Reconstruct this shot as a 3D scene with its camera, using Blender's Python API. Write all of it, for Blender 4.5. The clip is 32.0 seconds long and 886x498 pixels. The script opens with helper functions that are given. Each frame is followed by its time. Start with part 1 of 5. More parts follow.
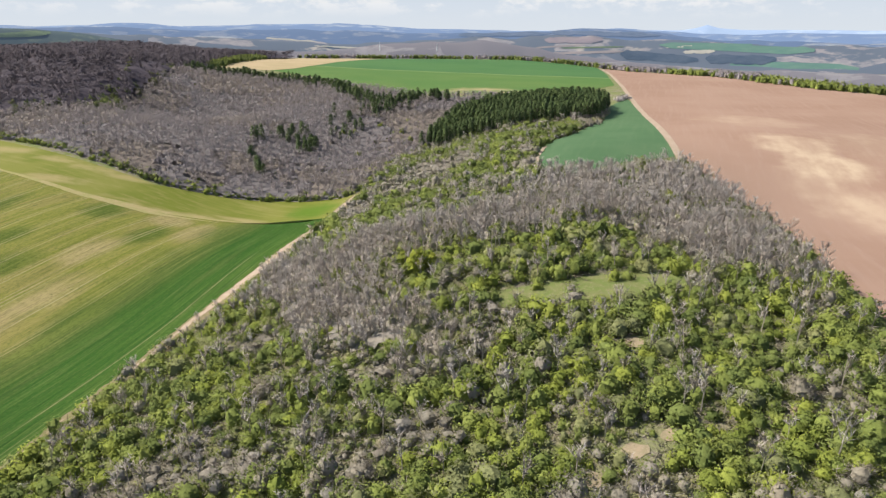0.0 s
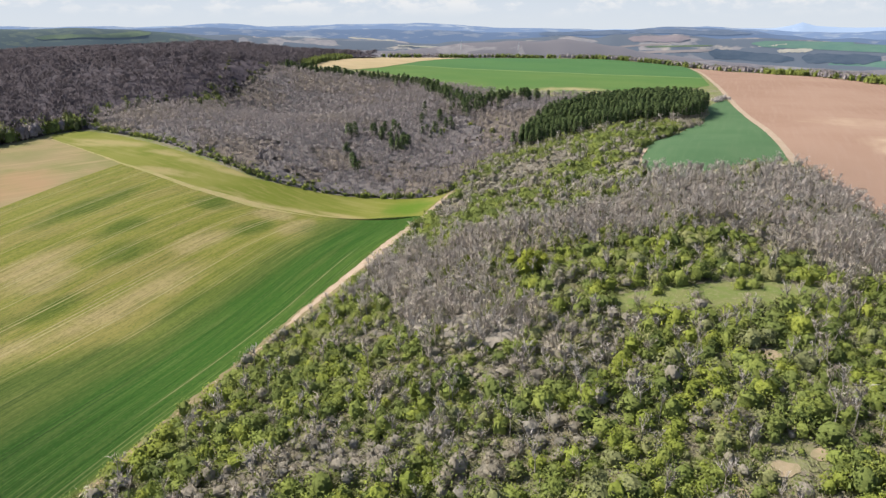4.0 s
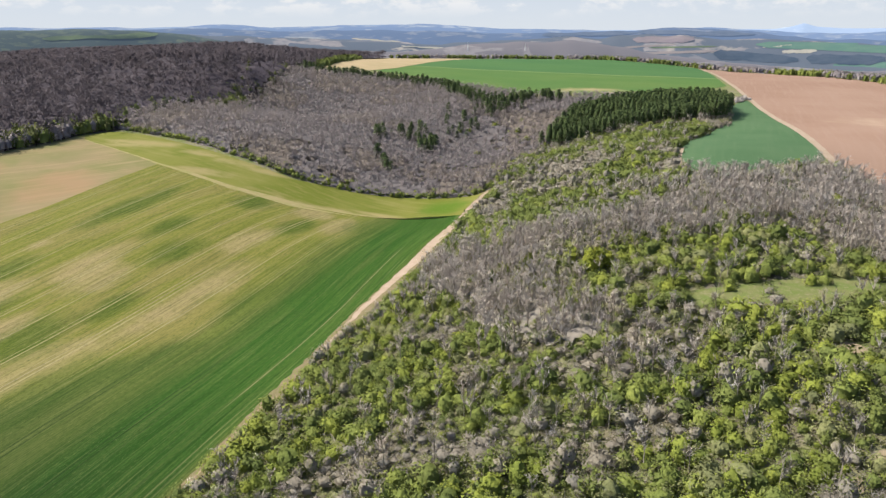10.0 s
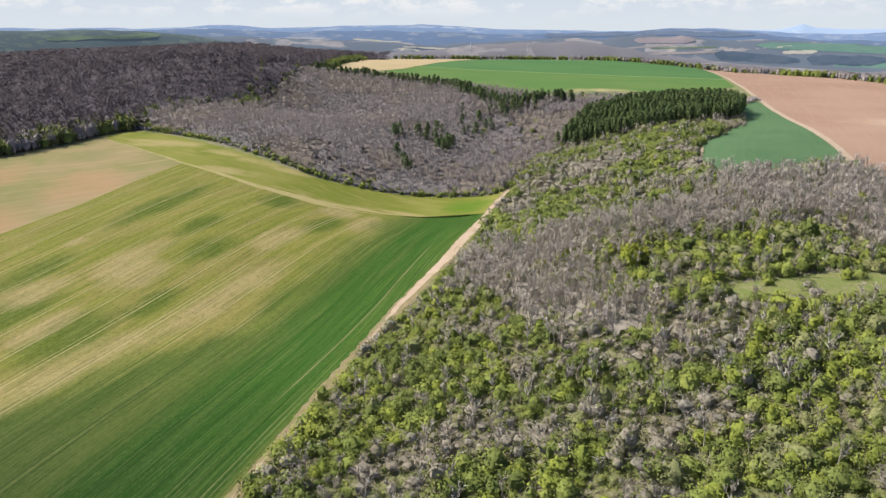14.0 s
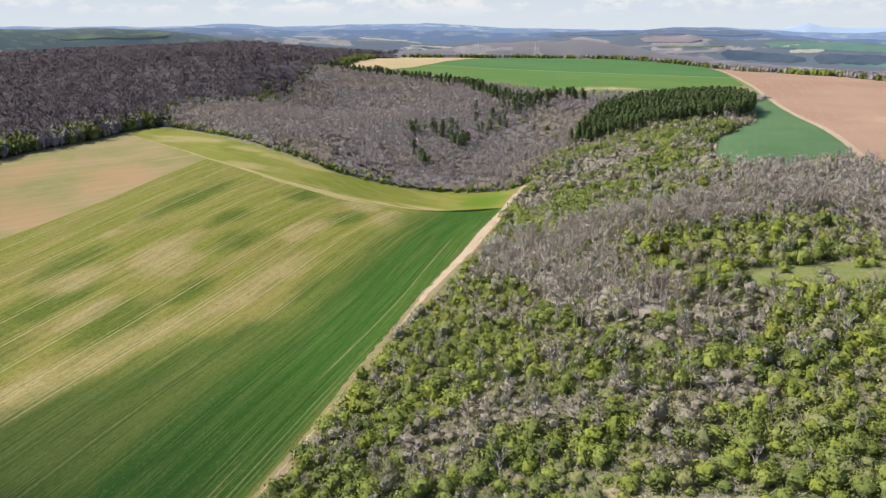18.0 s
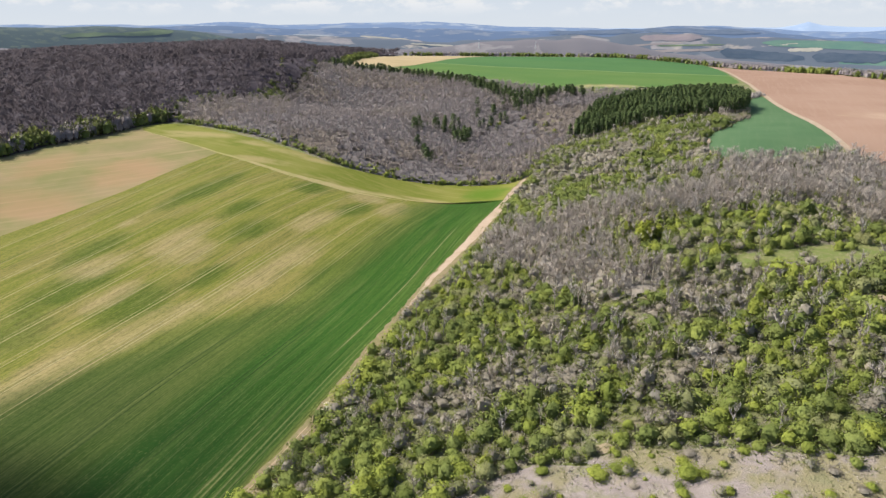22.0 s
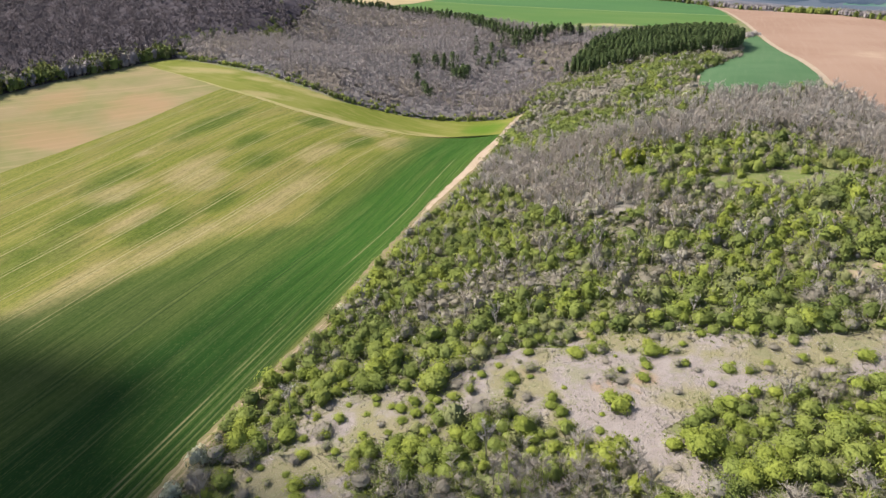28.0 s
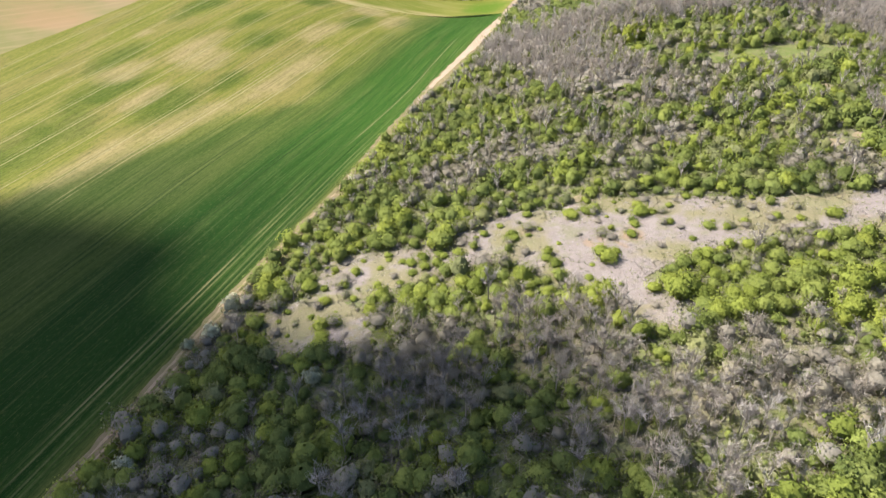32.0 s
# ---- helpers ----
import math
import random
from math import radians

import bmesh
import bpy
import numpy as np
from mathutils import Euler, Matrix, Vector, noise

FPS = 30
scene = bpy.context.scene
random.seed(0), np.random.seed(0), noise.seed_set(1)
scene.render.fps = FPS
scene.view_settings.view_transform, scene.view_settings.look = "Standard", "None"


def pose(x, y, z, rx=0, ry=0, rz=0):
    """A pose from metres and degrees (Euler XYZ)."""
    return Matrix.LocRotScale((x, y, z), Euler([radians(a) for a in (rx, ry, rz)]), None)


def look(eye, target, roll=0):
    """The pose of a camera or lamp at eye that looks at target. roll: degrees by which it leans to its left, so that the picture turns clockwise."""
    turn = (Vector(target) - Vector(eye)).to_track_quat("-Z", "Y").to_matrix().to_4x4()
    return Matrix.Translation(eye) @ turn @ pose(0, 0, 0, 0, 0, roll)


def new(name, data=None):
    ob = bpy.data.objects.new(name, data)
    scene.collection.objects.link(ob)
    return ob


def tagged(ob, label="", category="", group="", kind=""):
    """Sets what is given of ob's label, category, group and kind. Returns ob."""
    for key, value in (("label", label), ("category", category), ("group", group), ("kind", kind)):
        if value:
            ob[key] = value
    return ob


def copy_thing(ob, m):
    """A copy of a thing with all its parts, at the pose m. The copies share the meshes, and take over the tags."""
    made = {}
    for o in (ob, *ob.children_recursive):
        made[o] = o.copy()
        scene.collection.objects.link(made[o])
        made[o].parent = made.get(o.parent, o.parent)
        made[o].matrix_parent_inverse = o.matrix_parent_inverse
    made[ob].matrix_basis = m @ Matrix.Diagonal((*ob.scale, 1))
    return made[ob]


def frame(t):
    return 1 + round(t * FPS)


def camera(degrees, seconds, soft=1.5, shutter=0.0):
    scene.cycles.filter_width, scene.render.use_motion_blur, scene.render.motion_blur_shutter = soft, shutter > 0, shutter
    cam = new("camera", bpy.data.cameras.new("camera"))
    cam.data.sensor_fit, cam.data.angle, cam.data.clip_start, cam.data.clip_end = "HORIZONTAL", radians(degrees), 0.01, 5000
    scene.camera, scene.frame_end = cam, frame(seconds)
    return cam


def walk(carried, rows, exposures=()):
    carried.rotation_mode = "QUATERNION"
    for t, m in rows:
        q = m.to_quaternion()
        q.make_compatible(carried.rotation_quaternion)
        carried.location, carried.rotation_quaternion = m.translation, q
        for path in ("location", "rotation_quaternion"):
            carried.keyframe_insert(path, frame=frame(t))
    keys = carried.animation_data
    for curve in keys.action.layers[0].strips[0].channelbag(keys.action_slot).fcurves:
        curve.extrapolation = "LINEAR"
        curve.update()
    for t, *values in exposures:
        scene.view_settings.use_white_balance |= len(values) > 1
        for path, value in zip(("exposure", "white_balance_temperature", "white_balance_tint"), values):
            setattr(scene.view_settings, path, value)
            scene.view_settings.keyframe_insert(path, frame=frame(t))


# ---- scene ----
cam = camera(67.61, 32.0, soft=1.35, shutter=0.4)
PATH = [  # seconds, x, y, z, yaw, pitch, roll
    (0, -0.00, -0.00, 100.00, 0.03, -18.37, 0.16),
    (0.5, -1.31, 0.10, 99.90, 0.61, -18.36, 0.05),
    (1, -2.66, 0.20, 99.83, 2.81, -18.39, -0.06),
    (1.5, -4.06, 0.28, 99.78, 6.11, -18.37, -0.12),
    (2, -5.51, 0.35, 99.77, 6.57, -18.38, -0.15),
    (2.5, -7.04, 0.41, 99.78, 6.53, -18.41, -0.15),
    (3, -8.61, 0.42, 99.79, 6.52, -18.43, -0.16),
    (3.5, -10.21, 0.36, 99.78, 6.49, -18.44, -0.14),
    (5.5, -16.83, -0.59, 99.58, 6.37, -18.39, -0.04),
    (7, -21.60, -1.65, 99.63, 6.35, -18.39, -0.04),
    (9, -27.94, -3.77, 99.83, 6.38, -18.38, -0.11),
    (11, -34.32, -6.81, 100.08, 6.27, -18.34, -0.12),
    (13, -40.59, -10.30, 100.39, 6.14, -18.31, -0.09),
    (15, -46.31, -14.45, 100.43, 6.19, -18.35, -0.08),
    (15.5, -47.42, -15.69, 100.43, 6.26, -18.36, -0.08),
    (17.5, -50.04, -21.39, 100.52, 6.46, -18.41, -0.07),
    (19, -50.74, -26.07, 100.66, 6.57, -18.44, -0.04),
    (21, -50.79, -32.68, 100.59, 6.58, -18.49, -0.00),
    (22, -50.62, -36.10, 100.47, 6.50, -18.54, -0.01),
    (23, -50.45, -39.53, 100.46, 6.42, -18.55, -0.01),
    (23.5, -50.38, -41.23, 100.47, 6.38, -18.02, -0.01),
    (24, -50.30, -42.92, 100.47, 6.35, -16.38, 0.00),
    (24.5, -50.18, -44.63, 100.42, 6.34, -15.28, 0.02),
    (25, -49.97, -46.36, 100.28, 6.33, -14.85, 0.05),
    (25.8, -49.57, -49.16, 99.99, 6.31, -16.3, 0.11),
    (26.5, -49.25, -51.60, 99.72, 6.29, -19.38, 0.16),
    (27, -49.15, -53.27, 99.60, 6.30, -22.43, 0.19),
    (27.5, -49.10, -54.92, 99.50, 6.30, -23.23, 0.21),
    (28, -49.10, -56.56, 99.40, 6.27, -23.23, 0.23),
    (28.5, -49.15, -58.22, 99.31, 6.25, -23.35, 0.23),
    (29, -49.21, -59.89, 99.23, 6.23, -24.81, 0.24),
    (29.5, -49.26, -61.58, 99.17, 6.22, -25.14, 0.23),
    (30, -49.31, -63.28, 99.13, 6.20, -25.74, 0.23),
    (30.5, -49.34, -64.97, 99.12, 6.16, -26.72, 0.22),
    (31, -49.34, -66.67, 99.13, 6.14, -27.18, 0.21),
    (31.5, -49.31, -68.37, 99.16, 6.12, -29.75, 0.20),
    (32, -49.26, -70.07, 99.22, 6.12, -32.51, 0.19),
]
exposure_rows = [(0.0, 0.50), (25.0, 0.50), (28.0, 0.62), (30.0, 0.70), (32.0, 0.92)]
walk(cam, [(t, pose(x, y, z, 90 + pitch, 0, yaw) @ pose(0, 0, 0, 0, 0, roll)) for t, x, y, z, yaw, pitch, roll in PATH], exposure_rows)

# ---- light: spring sun from the west, thin high cloud ----
SUN = Vector((-0.66, 0.20, 0.72)).normalized()
world = bpy.data.worlds.new("sky")
scene.world = world
world.use_nodes = True
wn = world.node_tree.nodes
sky = wn.new("ShaderNodeTexSky")
sky.sky_type, sky.sun_disc = "NISHITA", False
sky.sun_elevation, sky.sun_rotation = math.asin(SUN.z), math.atan2(SUN.x, SUN.y)
sky.dust_density, sky.air_density = 1.5, 1.0
wn["Background"].inputs[1].default_value = 0.09
world.node_tree.links.new(sky.outputs[0], wn["Background"].inputs[0])
sun_data = bpy.data.lights.new("sun", "SUN")
sun_data.energy, sun_data.angle, sun_data.color = 4.4, radians(0.85), (1.0, 0.94, 0.83)
sun = new("sun", sun_data)
sun.matrix_world = look(SUN * 900, (0, 0, 0))

# ---- the lie of the land ----
HILLS = [(-190, 30, 350, -36.2), (80, 130, 120, 11.8), (-550, 930, 350, 22.4), (-100, 350, 70, -14.6), (150, 340, 120, 10.2), (-50, 450, 70, -19.0), (-330, 510, 200, 4.5), (10, -80, 120, 11.2), (-330, -150, 200, -11.7), (-100, 200, 70, -9.6), (0, 200, 70, 9.7), (170, 750, 350, 5.3), (-200, 550, 70, -23.8), (50, 300, 70, 9.2), (-50, 300, 70, -8.2), (-550, 1180, 120, 11.7), (10, 60, 120, 4.1), (150, 250, 70, -9.0), (-550, 390, 350, 9.1), (-340, 620, 120, 15.5), (0, 1170, 200, 5.8), (440, 1170, 200, -11.4), (-410, 480, 120, -11.0), (-270, 200, 120, -3.6)]  # x, y, radius, height over or under the 40 m level


def land(x, y):
    """Ground height at x, y (arrays or numbers)."""
    x, y = np.asarray(x, float), np.asarray(y, float)
    z = 40.0 + 0 * x
    for cx, cy, r, h in HILLS:
        z = z + h * np.exp(-((x - cx) ** 2 + (y - cy) ** 2) / r**2)
    d = np.hypot(x, y - 100)
    beyond = np.maximum(y - 1440, (x - 290) * 0.968 + (y - 1215) * 0.249)
    z = z - 46 * smooth(beyond / 420) * smooth((x + 700) / 500)
    return z + 0.5 * np.sin(x / 23 + np.sin(y / 31)) * np.sin(y / 27 + 1.3) * smooth((d - 20) / 60) * 0.6


def smooth(v):
    v = np.clip(v, 0, 1)
    return v * v * (3 - 2 * v)


def vnoise(x, y, cell, seed):
    """Smooth value noise in 0 to 1 on a plan."""
    x, y = np.asarray(x, float) / cell, np.asarray(y, float) / cell
    i, j = np.floor(x).astype(np.int64), np.floor(y).astype(np.int64)
    u, v = smooth(x - i), smooth(y - j)

    def at(a, b):
        n = (a * 374761393 + b * 668265263 + seed * 974634777) & 0xFFFFFFFF
        n = ((n ^ (n >> 13)) * 1274126177) & 0xFFFFFFFF
        return ((n ^ (n >> 16)) & 0xFFFF) / 65535.0
    return (at(i, j) * (1 - u) + at(i + 1, j) * u) * (1 - v) + (at(i, j + 1) * (1 - u) + at(i + 1, j + 1) * u) * v


def inside(poly, x, y):
    x, y = np.asarray(x, float), np.asarray(y, float)
    hit = np.zeros(x.shape, bool)
    for (x0, y0), (x1, y1) in zip(poly, poly[1:] + poly[:1]):
        cross = (y0 > y) != (y1 > y)
        hit ^= cross & (x < (x1 - x0) * (y - y0) / ((y1 - y0) or 1e-9) + x0)
    return hit


# ---- materials ----
class Nodes:
    """A short way to write node materials."""

    def __init__(self, name):
        self.mat = bpy.data.materials.new(name)
        self.mat.use_nodes = True
        self.tree = self.mat.node_tree
        self.bsdf = self.tree.nodes["Principled BSDF"]
        self.bsdf.inputs["Specular IOR Level"].default_value = 0.05
        self.place = self.tree.nodes.new("ShaderNodeTexCoord").outputs["Object"]

    def put(self, socket, value):
        if isinstance(value, bpy.types.NodeSocket):
            self.tree.links.new(value, socket)
        elif isinstance(value, tuple) and len(value) == 3 and socket.type == "RGBA":
            socket.default_value = (*value, 1)
        else:
            socket.default_value = value

    def m(self, op, a, b=0.0, c=0.0):
        n = self.tree.nodes.new("ShaderNodeMath")
        n.operation = op
        for s, v in zip(n.inputs, (a, b, c)):
            self.put(s, v)
        return n.outputs[0]

    def axis(self, k, source=None):
        n = self.tree.nodes.new("ShaderNodeSeparateXYZ")
        self.put(n.inputs[0], source or self.place)
        return n.outputs[k]

    def noise(self, scale, detail=3.0, rough=0.55, vector=None, stretch=None, turn=0.0):
        v = vector or self.place
        if stretch or turn:
            p = self.tree.nodes.new("ShaderNodeMapping")
            p.vector_type = "TEXTURE"
            p.inputs["Rotation"].default_value = (0, 0, turn)
            p.inputs["Scale"].default_value = stretch or (1, 1, 1)
            self.put(p.inputs["Vector"], v)
            v = p.outputs[0]
        n = self.tree.nodes.new("ShaderNodeTexNoise")
        self.put(n.inputs["Vector"], v)
        self.put(n.inputs["Scale"], scale)
        self.put(n.inputs["Detail"], detail)
        self.put(n.inputs["Roughness"], rough)
        return n.outputs["Fac"]

    def band(self, value, low, high):
        n = self.tree.nodes.new("ShaderNodeMapRange")
        n.interpolation_type = "SMOOTHSTEP"
        for s, v in zip(n.inputs, (value, low, high, 0.0, 1.0)):
            self.put(s, v)
        return n.outputs[0]

    def mix(self, fac, a, b):
        n = self.tree.nodes.new("ShaderNodeMix")
        n.data_type = "RGBA"
        self.put(n.inputs[0], fac)
        self.put(n.inputs[6], a)
        self.put(n.inputs[7], b)
        return n.outputs[2]

    def blob(self, x, y, rx, ry):
        """1 in the middle of a soft uneven patch on the plan, 0 outside."""
        wave = self.m("MULTIPLY", self.m("SUBTRACT", self.noise(0.045, 4, 0.6), 0.5), 2.4)
        dx = self.m("DIVIDE", self.m("SUBTRACT", self.axis(0), x), rx)
        dy = self.m("DIVIDE", self.m("SUBTRACT", self.axis(1), y), ry)
        return self.band(self.m("ADD", wave, self.m("ADD", self.m("MULTIPLY", dx, dx), self.m("MULTIPLY", dy, dy))), 1.3, -0.1)

    def done(self, colour, rough=0.9, bump=None, depth=0.1):
        self.put(self.bsdf.inputs["Base Color"], colour)
        self.put(self.bsdf.inputs["Roughness"], rough)
        if bump is not None:
            b = self.tree.nodes.new("ShaderNodeBump")
            self.put(b.inputs["Height"], bump)
            b.inputs["Distance"].default_value = depth
            self.tree.links.new(b.outputs[0], self.bsdf.inputs["Normal"])
        return self.mat


def rows_coord(n):
    """Metres across the drilled rows, and along them."""
    x, y = n.axis(0), n.axis(1)
    across = n.m("SUBTRACT", n.m("MULTIPLY", x, 0.98), n.m("MULTIPLY", y, 0.2))
    along = n.m("ADD", n.m("MULTIPLY", x, 0.2), n.m("MULTIPLY", y, 0.98))
    return across, along


def rough_ground():
    n = Nodes("rough_grassland")
    wide, mid, fine = n.noise(0.05, 4), n.noise(0.28, 4, 0.6), n.noise(1.6, 5, 0.75)
    c = n.mix(n.band(wide, 0.38, 0.62), (0.25, 0.225, 0.14), (0.19, 0.22, 0.08))
    c = n.mix(n.band(mid, 0.50, 0.66), c, (0.24, 0.21, 0.165))
    c = n.mix(n.band(n.noise(0.22, 3, 0.5, None, (1, 1.4, 1), 0.6), 0.56, 0.66), c, (0.16, 0.19, 0.06))
    c = n.mix(n.band(fine, 0.60, 0.78), c, (0.27, 0.24, 0.15))
    c = n.mix(n.band(fine, 0.46, 0.32), c, (0.14, 0.135, 0.07))
    return n.done(c, 0.95, fine, 0.3)


def wheat():
    """Drilled wheat, seen along rows that bend a little: yellowing in patches, lush beside the track."""
    n = Nodes("wheat_crop")
    across, along = rows_coord(n)
    bend = n.m("POWER", n.m("MAXIMUM", n.m("DIVIDE", n.m("SUBTRACT", along, 140), 86), 0.0), 1.5)
    across = n.m("SUBTRACT", across, n.m("MULTIPLY", n.m("MULTIPLY", bend, 6.0), n.band(across, -125, -190)))
    v = n.tree.nodes.new("ShaderNodeCombineXYZ")
    n.put(v.inputs[0], across)
    n.put(v.inputs[1], along)
    rows = n.place = v.outputs[0]
    streak = n.noise(0.42, 4, 0.65, rows, (1, 30, 1))
    broad = n.noise(0.06, 3, 0.5, rows, (1, 2.6, 1))
    ragged = n.m("ADD", n.m("MULTIPLY", n.band(streak, 0.2, 0.75), 0.5), 0.4)
    c = n.mix(n.band(streak, 0.30, 0.70), (0.165, 0.178, 0.028), (0.232, 0.222, 0.055))
    dry = n.band(n.m("ADD", broad, n.m("MULTIPLY", n.m("SUBTRACT", streak, 0.5), 0.4)), 0.46, 0.62)
    c = n.mix(n.m("MULTIPLY", dry, 0.5), c, (0.262, 0.212, 0.08))
    for x, y, rx, ry in ((-218, 202, 10, 18), (-194, 248, 9, 17), (-206, 156, 7, 18), (-214, 128, 13, 24), (-229, 265, 13, 13), (-270, 235, 9, 34), (-262, 160, 9, 22), (-238, 222, 7, 16), (-244, 128, 12, 26), (-236, 78, 16, 34)):
        c = n.mix(n.m("MULTIPLY", n.blob(x, y, rx, ry), 0.85), c, (0.072, 0.112, 0.014))
    for x, y, rx, ry in ((-226, 171, 11, 15), (-186, 190, 9, 22), (-201, 226, 9, 18), (-187, 166, 8, 26), (-190, 140, 8, 30), (-197, 108, 9, 36), (-206, 72, 10, 26), (-226, 128, 7, 16), (-271, 186, 5, 7), (-240, 182, 9, 20), (-199, 270, 11, 10), (-236, 284, 18, 9), (-177, 262, 10, 16), (-250, 148, 10, 18)):
        c = n.mix(n.m("MULTIPLY", n.blob(x, y, rx, ry), ragged), c, (0.365, 0.285, 0.145))
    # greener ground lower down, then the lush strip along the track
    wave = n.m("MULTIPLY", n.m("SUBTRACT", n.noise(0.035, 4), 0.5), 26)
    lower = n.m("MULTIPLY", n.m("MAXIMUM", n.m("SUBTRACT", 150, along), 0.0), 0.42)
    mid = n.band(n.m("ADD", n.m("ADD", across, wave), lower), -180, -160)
    # darker low down: denser crop, with cloud shade painted into its greens
    low_row_shade = n.band(n.m("ADD", along, wave), 30, 150)
    c = n.mix(n.m("MULTIPLY", mid, 0.9), c, n.mix(low_row_shade, n.mix(n.band(streak, 0.3, 0.7), (0.014, 0.040, 0.008), (0.034, 0.062, 0.015)), n.mix(n.band(streak, 0.3, 0.7), (0.040, 0.088, 0.014), (0.095, 0.128, 0.030))))
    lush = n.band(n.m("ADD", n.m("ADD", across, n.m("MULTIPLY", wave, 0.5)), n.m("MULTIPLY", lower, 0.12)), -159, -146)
    c = n.mix(lush, c, n.mix(low_row_shade, n.mix(n.band(streak, 0.3, 0.7), (0.007, 0.032, 0.005), (0.014, 0.045, 0.008)), n.mix(n.band(streak, 0.3, 0.7), (0.024, 0.080, 0.010), (0.050, 0.112, 0.018))))
    c = n.mix(n.m("MULTIPLY", n.band(n.noise(0.10, 4, 0.6, rows, (1, 9, 1)), 0.55, 0.75), n.m("MULTIPLY", mid, 0.4)), c, (0.115, 0.135, 0.040))
    c = n.mix(n.m("MULTIPLY", n.blob(-163, 175, 3.5, 40), 0.55), c, (0.140, 0.168, 0.034))
    # striped edge of the field: thin pale growth by the track
    edge = n.m("MULTIPLY", n.band(across, -129, -125), n.band(n.noise(0.9, 2, 0.5, rows, (1, 60, 1)), 0.42, 0.58))
    c = n.mix(n.m("MULTIPLY", edge, 0.3), c, (0.095, 0.145, 0.03))
    c = n.mix(n.m("MULTIPLY", n.band(across, -120.5, -116.5), n.band(streak, 0.25, 0.6)), c, (0.150, 0.150, 0.048))
    # wheel lines of the sprayer, in pairs
    cell = n.m("MULTIPLY", n.m("FRACT", n.m("DIVIDE", n.m("ADD", across, 196.0 + 131), 13.1)), 13.1)
    wheel = n.m("MINIMUM", n.m("ABSOLUTE", cell), n.m("ABSOLUTE", n.m("SUBTRACT", cell, 1.8)))
    weak = n.m("MULTIPLY", n.band(n.noise(0.12, 3, 0.6, rows, (1, 14, 1)), 0.24, 0.46), n.m("SUBTRACT", 1.0, n.m("MULTIPLY", mid, 0.93)))
    c = n.mix(n.m("MULTIPLY", n.m("MULTIPLY", n.band(wheel, 0.38, 0.12), weak), 0.85), c, (0.365, 0.315, 0.165))
    for v0, low, high, gain in ((-126.6, -60, 75, 0.85), (-125.2, -60, 60, 0.45), (-122.4, -60, 215, 0.2), (-120.8, -60, 215, 0.16), (-128.0, 120, 230, 0.5), (-196.0, 60, 260, 0.95), (-197.9, 60, 240, 0.8)):
        off, reach = n.m("ABSOLUTE", n.m("SUBTRACT", across, v0)), n.m("MULTIPLY", n.band(along, low - 15, low + 5), n.band(along, high + 15, high - 5))
        c = n.mix(n.m("MULTIPLY", n.m("MULTIPLY", n.band(off, 0.42, 0.12), reach), n.m("MULTIPLY", n.band(n.noise(0.25, 3, 0.6, rows, (1, 12, 1)), 0.30, 0.58), gain)), c, (0.345, 0.285, 0.155))
    for v0 in (-167.0, -168.8, -146.0, -147.7):
        off = n.m("ABSOLUTE", n.m("SUBTRACT", across, v0))
        c = n.mix(n.m("MULTIPLY", n.m("MULTIPLY", n.band(off, 0.4, 0.1), n.band(along, 150, 110)), 0.6), c, (0.012, 0.034, 0.009))
    tuft = n.noise(0.9, 5, 0.75, rows, (1, 2.2, 1))
    c = n.mix(n.m("MULTIPLY", n.band(tuft, 0.52, 0.36), 0.30), c, (0.02, 0.045, 0.008))
    c = n.mix(n.m("MULTIPLY", n.band(tuft, 0.54, 0.68), n.m("SUBTRACT", 0.24, n.m("MULTIPLY", mid, 0.14))), c, (0.24, 0.225, 0.085))
    grain = n.noise(2.2, 4, 0.8, rows, (1, 3, 1))
    c = n.mix(n.m("MULTIPLY", n.band(grain, 0.50, 0.38), 0.35), c, (0.018, 0.04, 0.007))
    c = n.mix(n.m("MULTIPLY", n.band(grain, 0.54, 0.66), n.m("SUBTRACT", 0.3, n.m("MULTIPLY", mid, 0.14))), c, (0.26, 0.245, 0.095))
    drill = n.noise(2.3, 2, 0.6, rows, (1, 70, 1))
    c = n.mix(n.m("MULTIPLY", n.band(drill, 0.50, 0.36), 0.36), c, (0.015, 0.034, 0.007))
    c = n.mix(n.m("MULTIPLY", n.band(drill, 0.56, 0.70), n.m("SUBTRACT", 0.36, n.m("MULTIPLY", mid, 0.24))), c, (0.30, 0.265, 0.115))
    return n.done(c, 0.85, n.noise(3.0, 3), 0.06)


def crop(name, a, b, c, scale=0.03, turn=0.0, furrow=1.4, speck=0.5):
    n = Nodes(name)
    long = n.noise(0.35, 4, 0.6, None, (1, 22, 1), turn)
    col = n.mix(n.band(n.noise(scale, 4), 0.35, 0.65), a, b)
    col = n.mix(n.m("MULTIPLY", n.band(long, 0.45, 0.75), speck), col, c)
    return n, col, long


def ploughed():
    n, c, long = crop("ploughed_soil", (0.305, 0.195, 0.143), (0.342, 0.227, 0.170), (0.362, 0.25, 0.195), 0.012, -0.30)
    for x, y, rx, ry, gain in ((176, 338, 20, 26, 0.75), (177, 299, 20, 24, 0.85), (172, 246, 26, 34, 0.5), (197, 430, 34, 40, 0.3), (160, 275, 16, 30, 0.3), (230, 330, 40, 50, 0.35)):
        c = n.mix(n.m("MULTIPLY", n.blob(x, y, rx, ry), n.m("MULTIPLY", n.m("ADD", n.band(n.noise(0.08, 4, 0.6, None, (1, 3, 1), -0.3), 0.35, 0.65), 0.6), gain * 0.75)), c, (0.53, 0.41, 0.29))
    return n.done(c, 0.95, n.m("ADD", long, n.noise(2.0, 3)), 0.12)


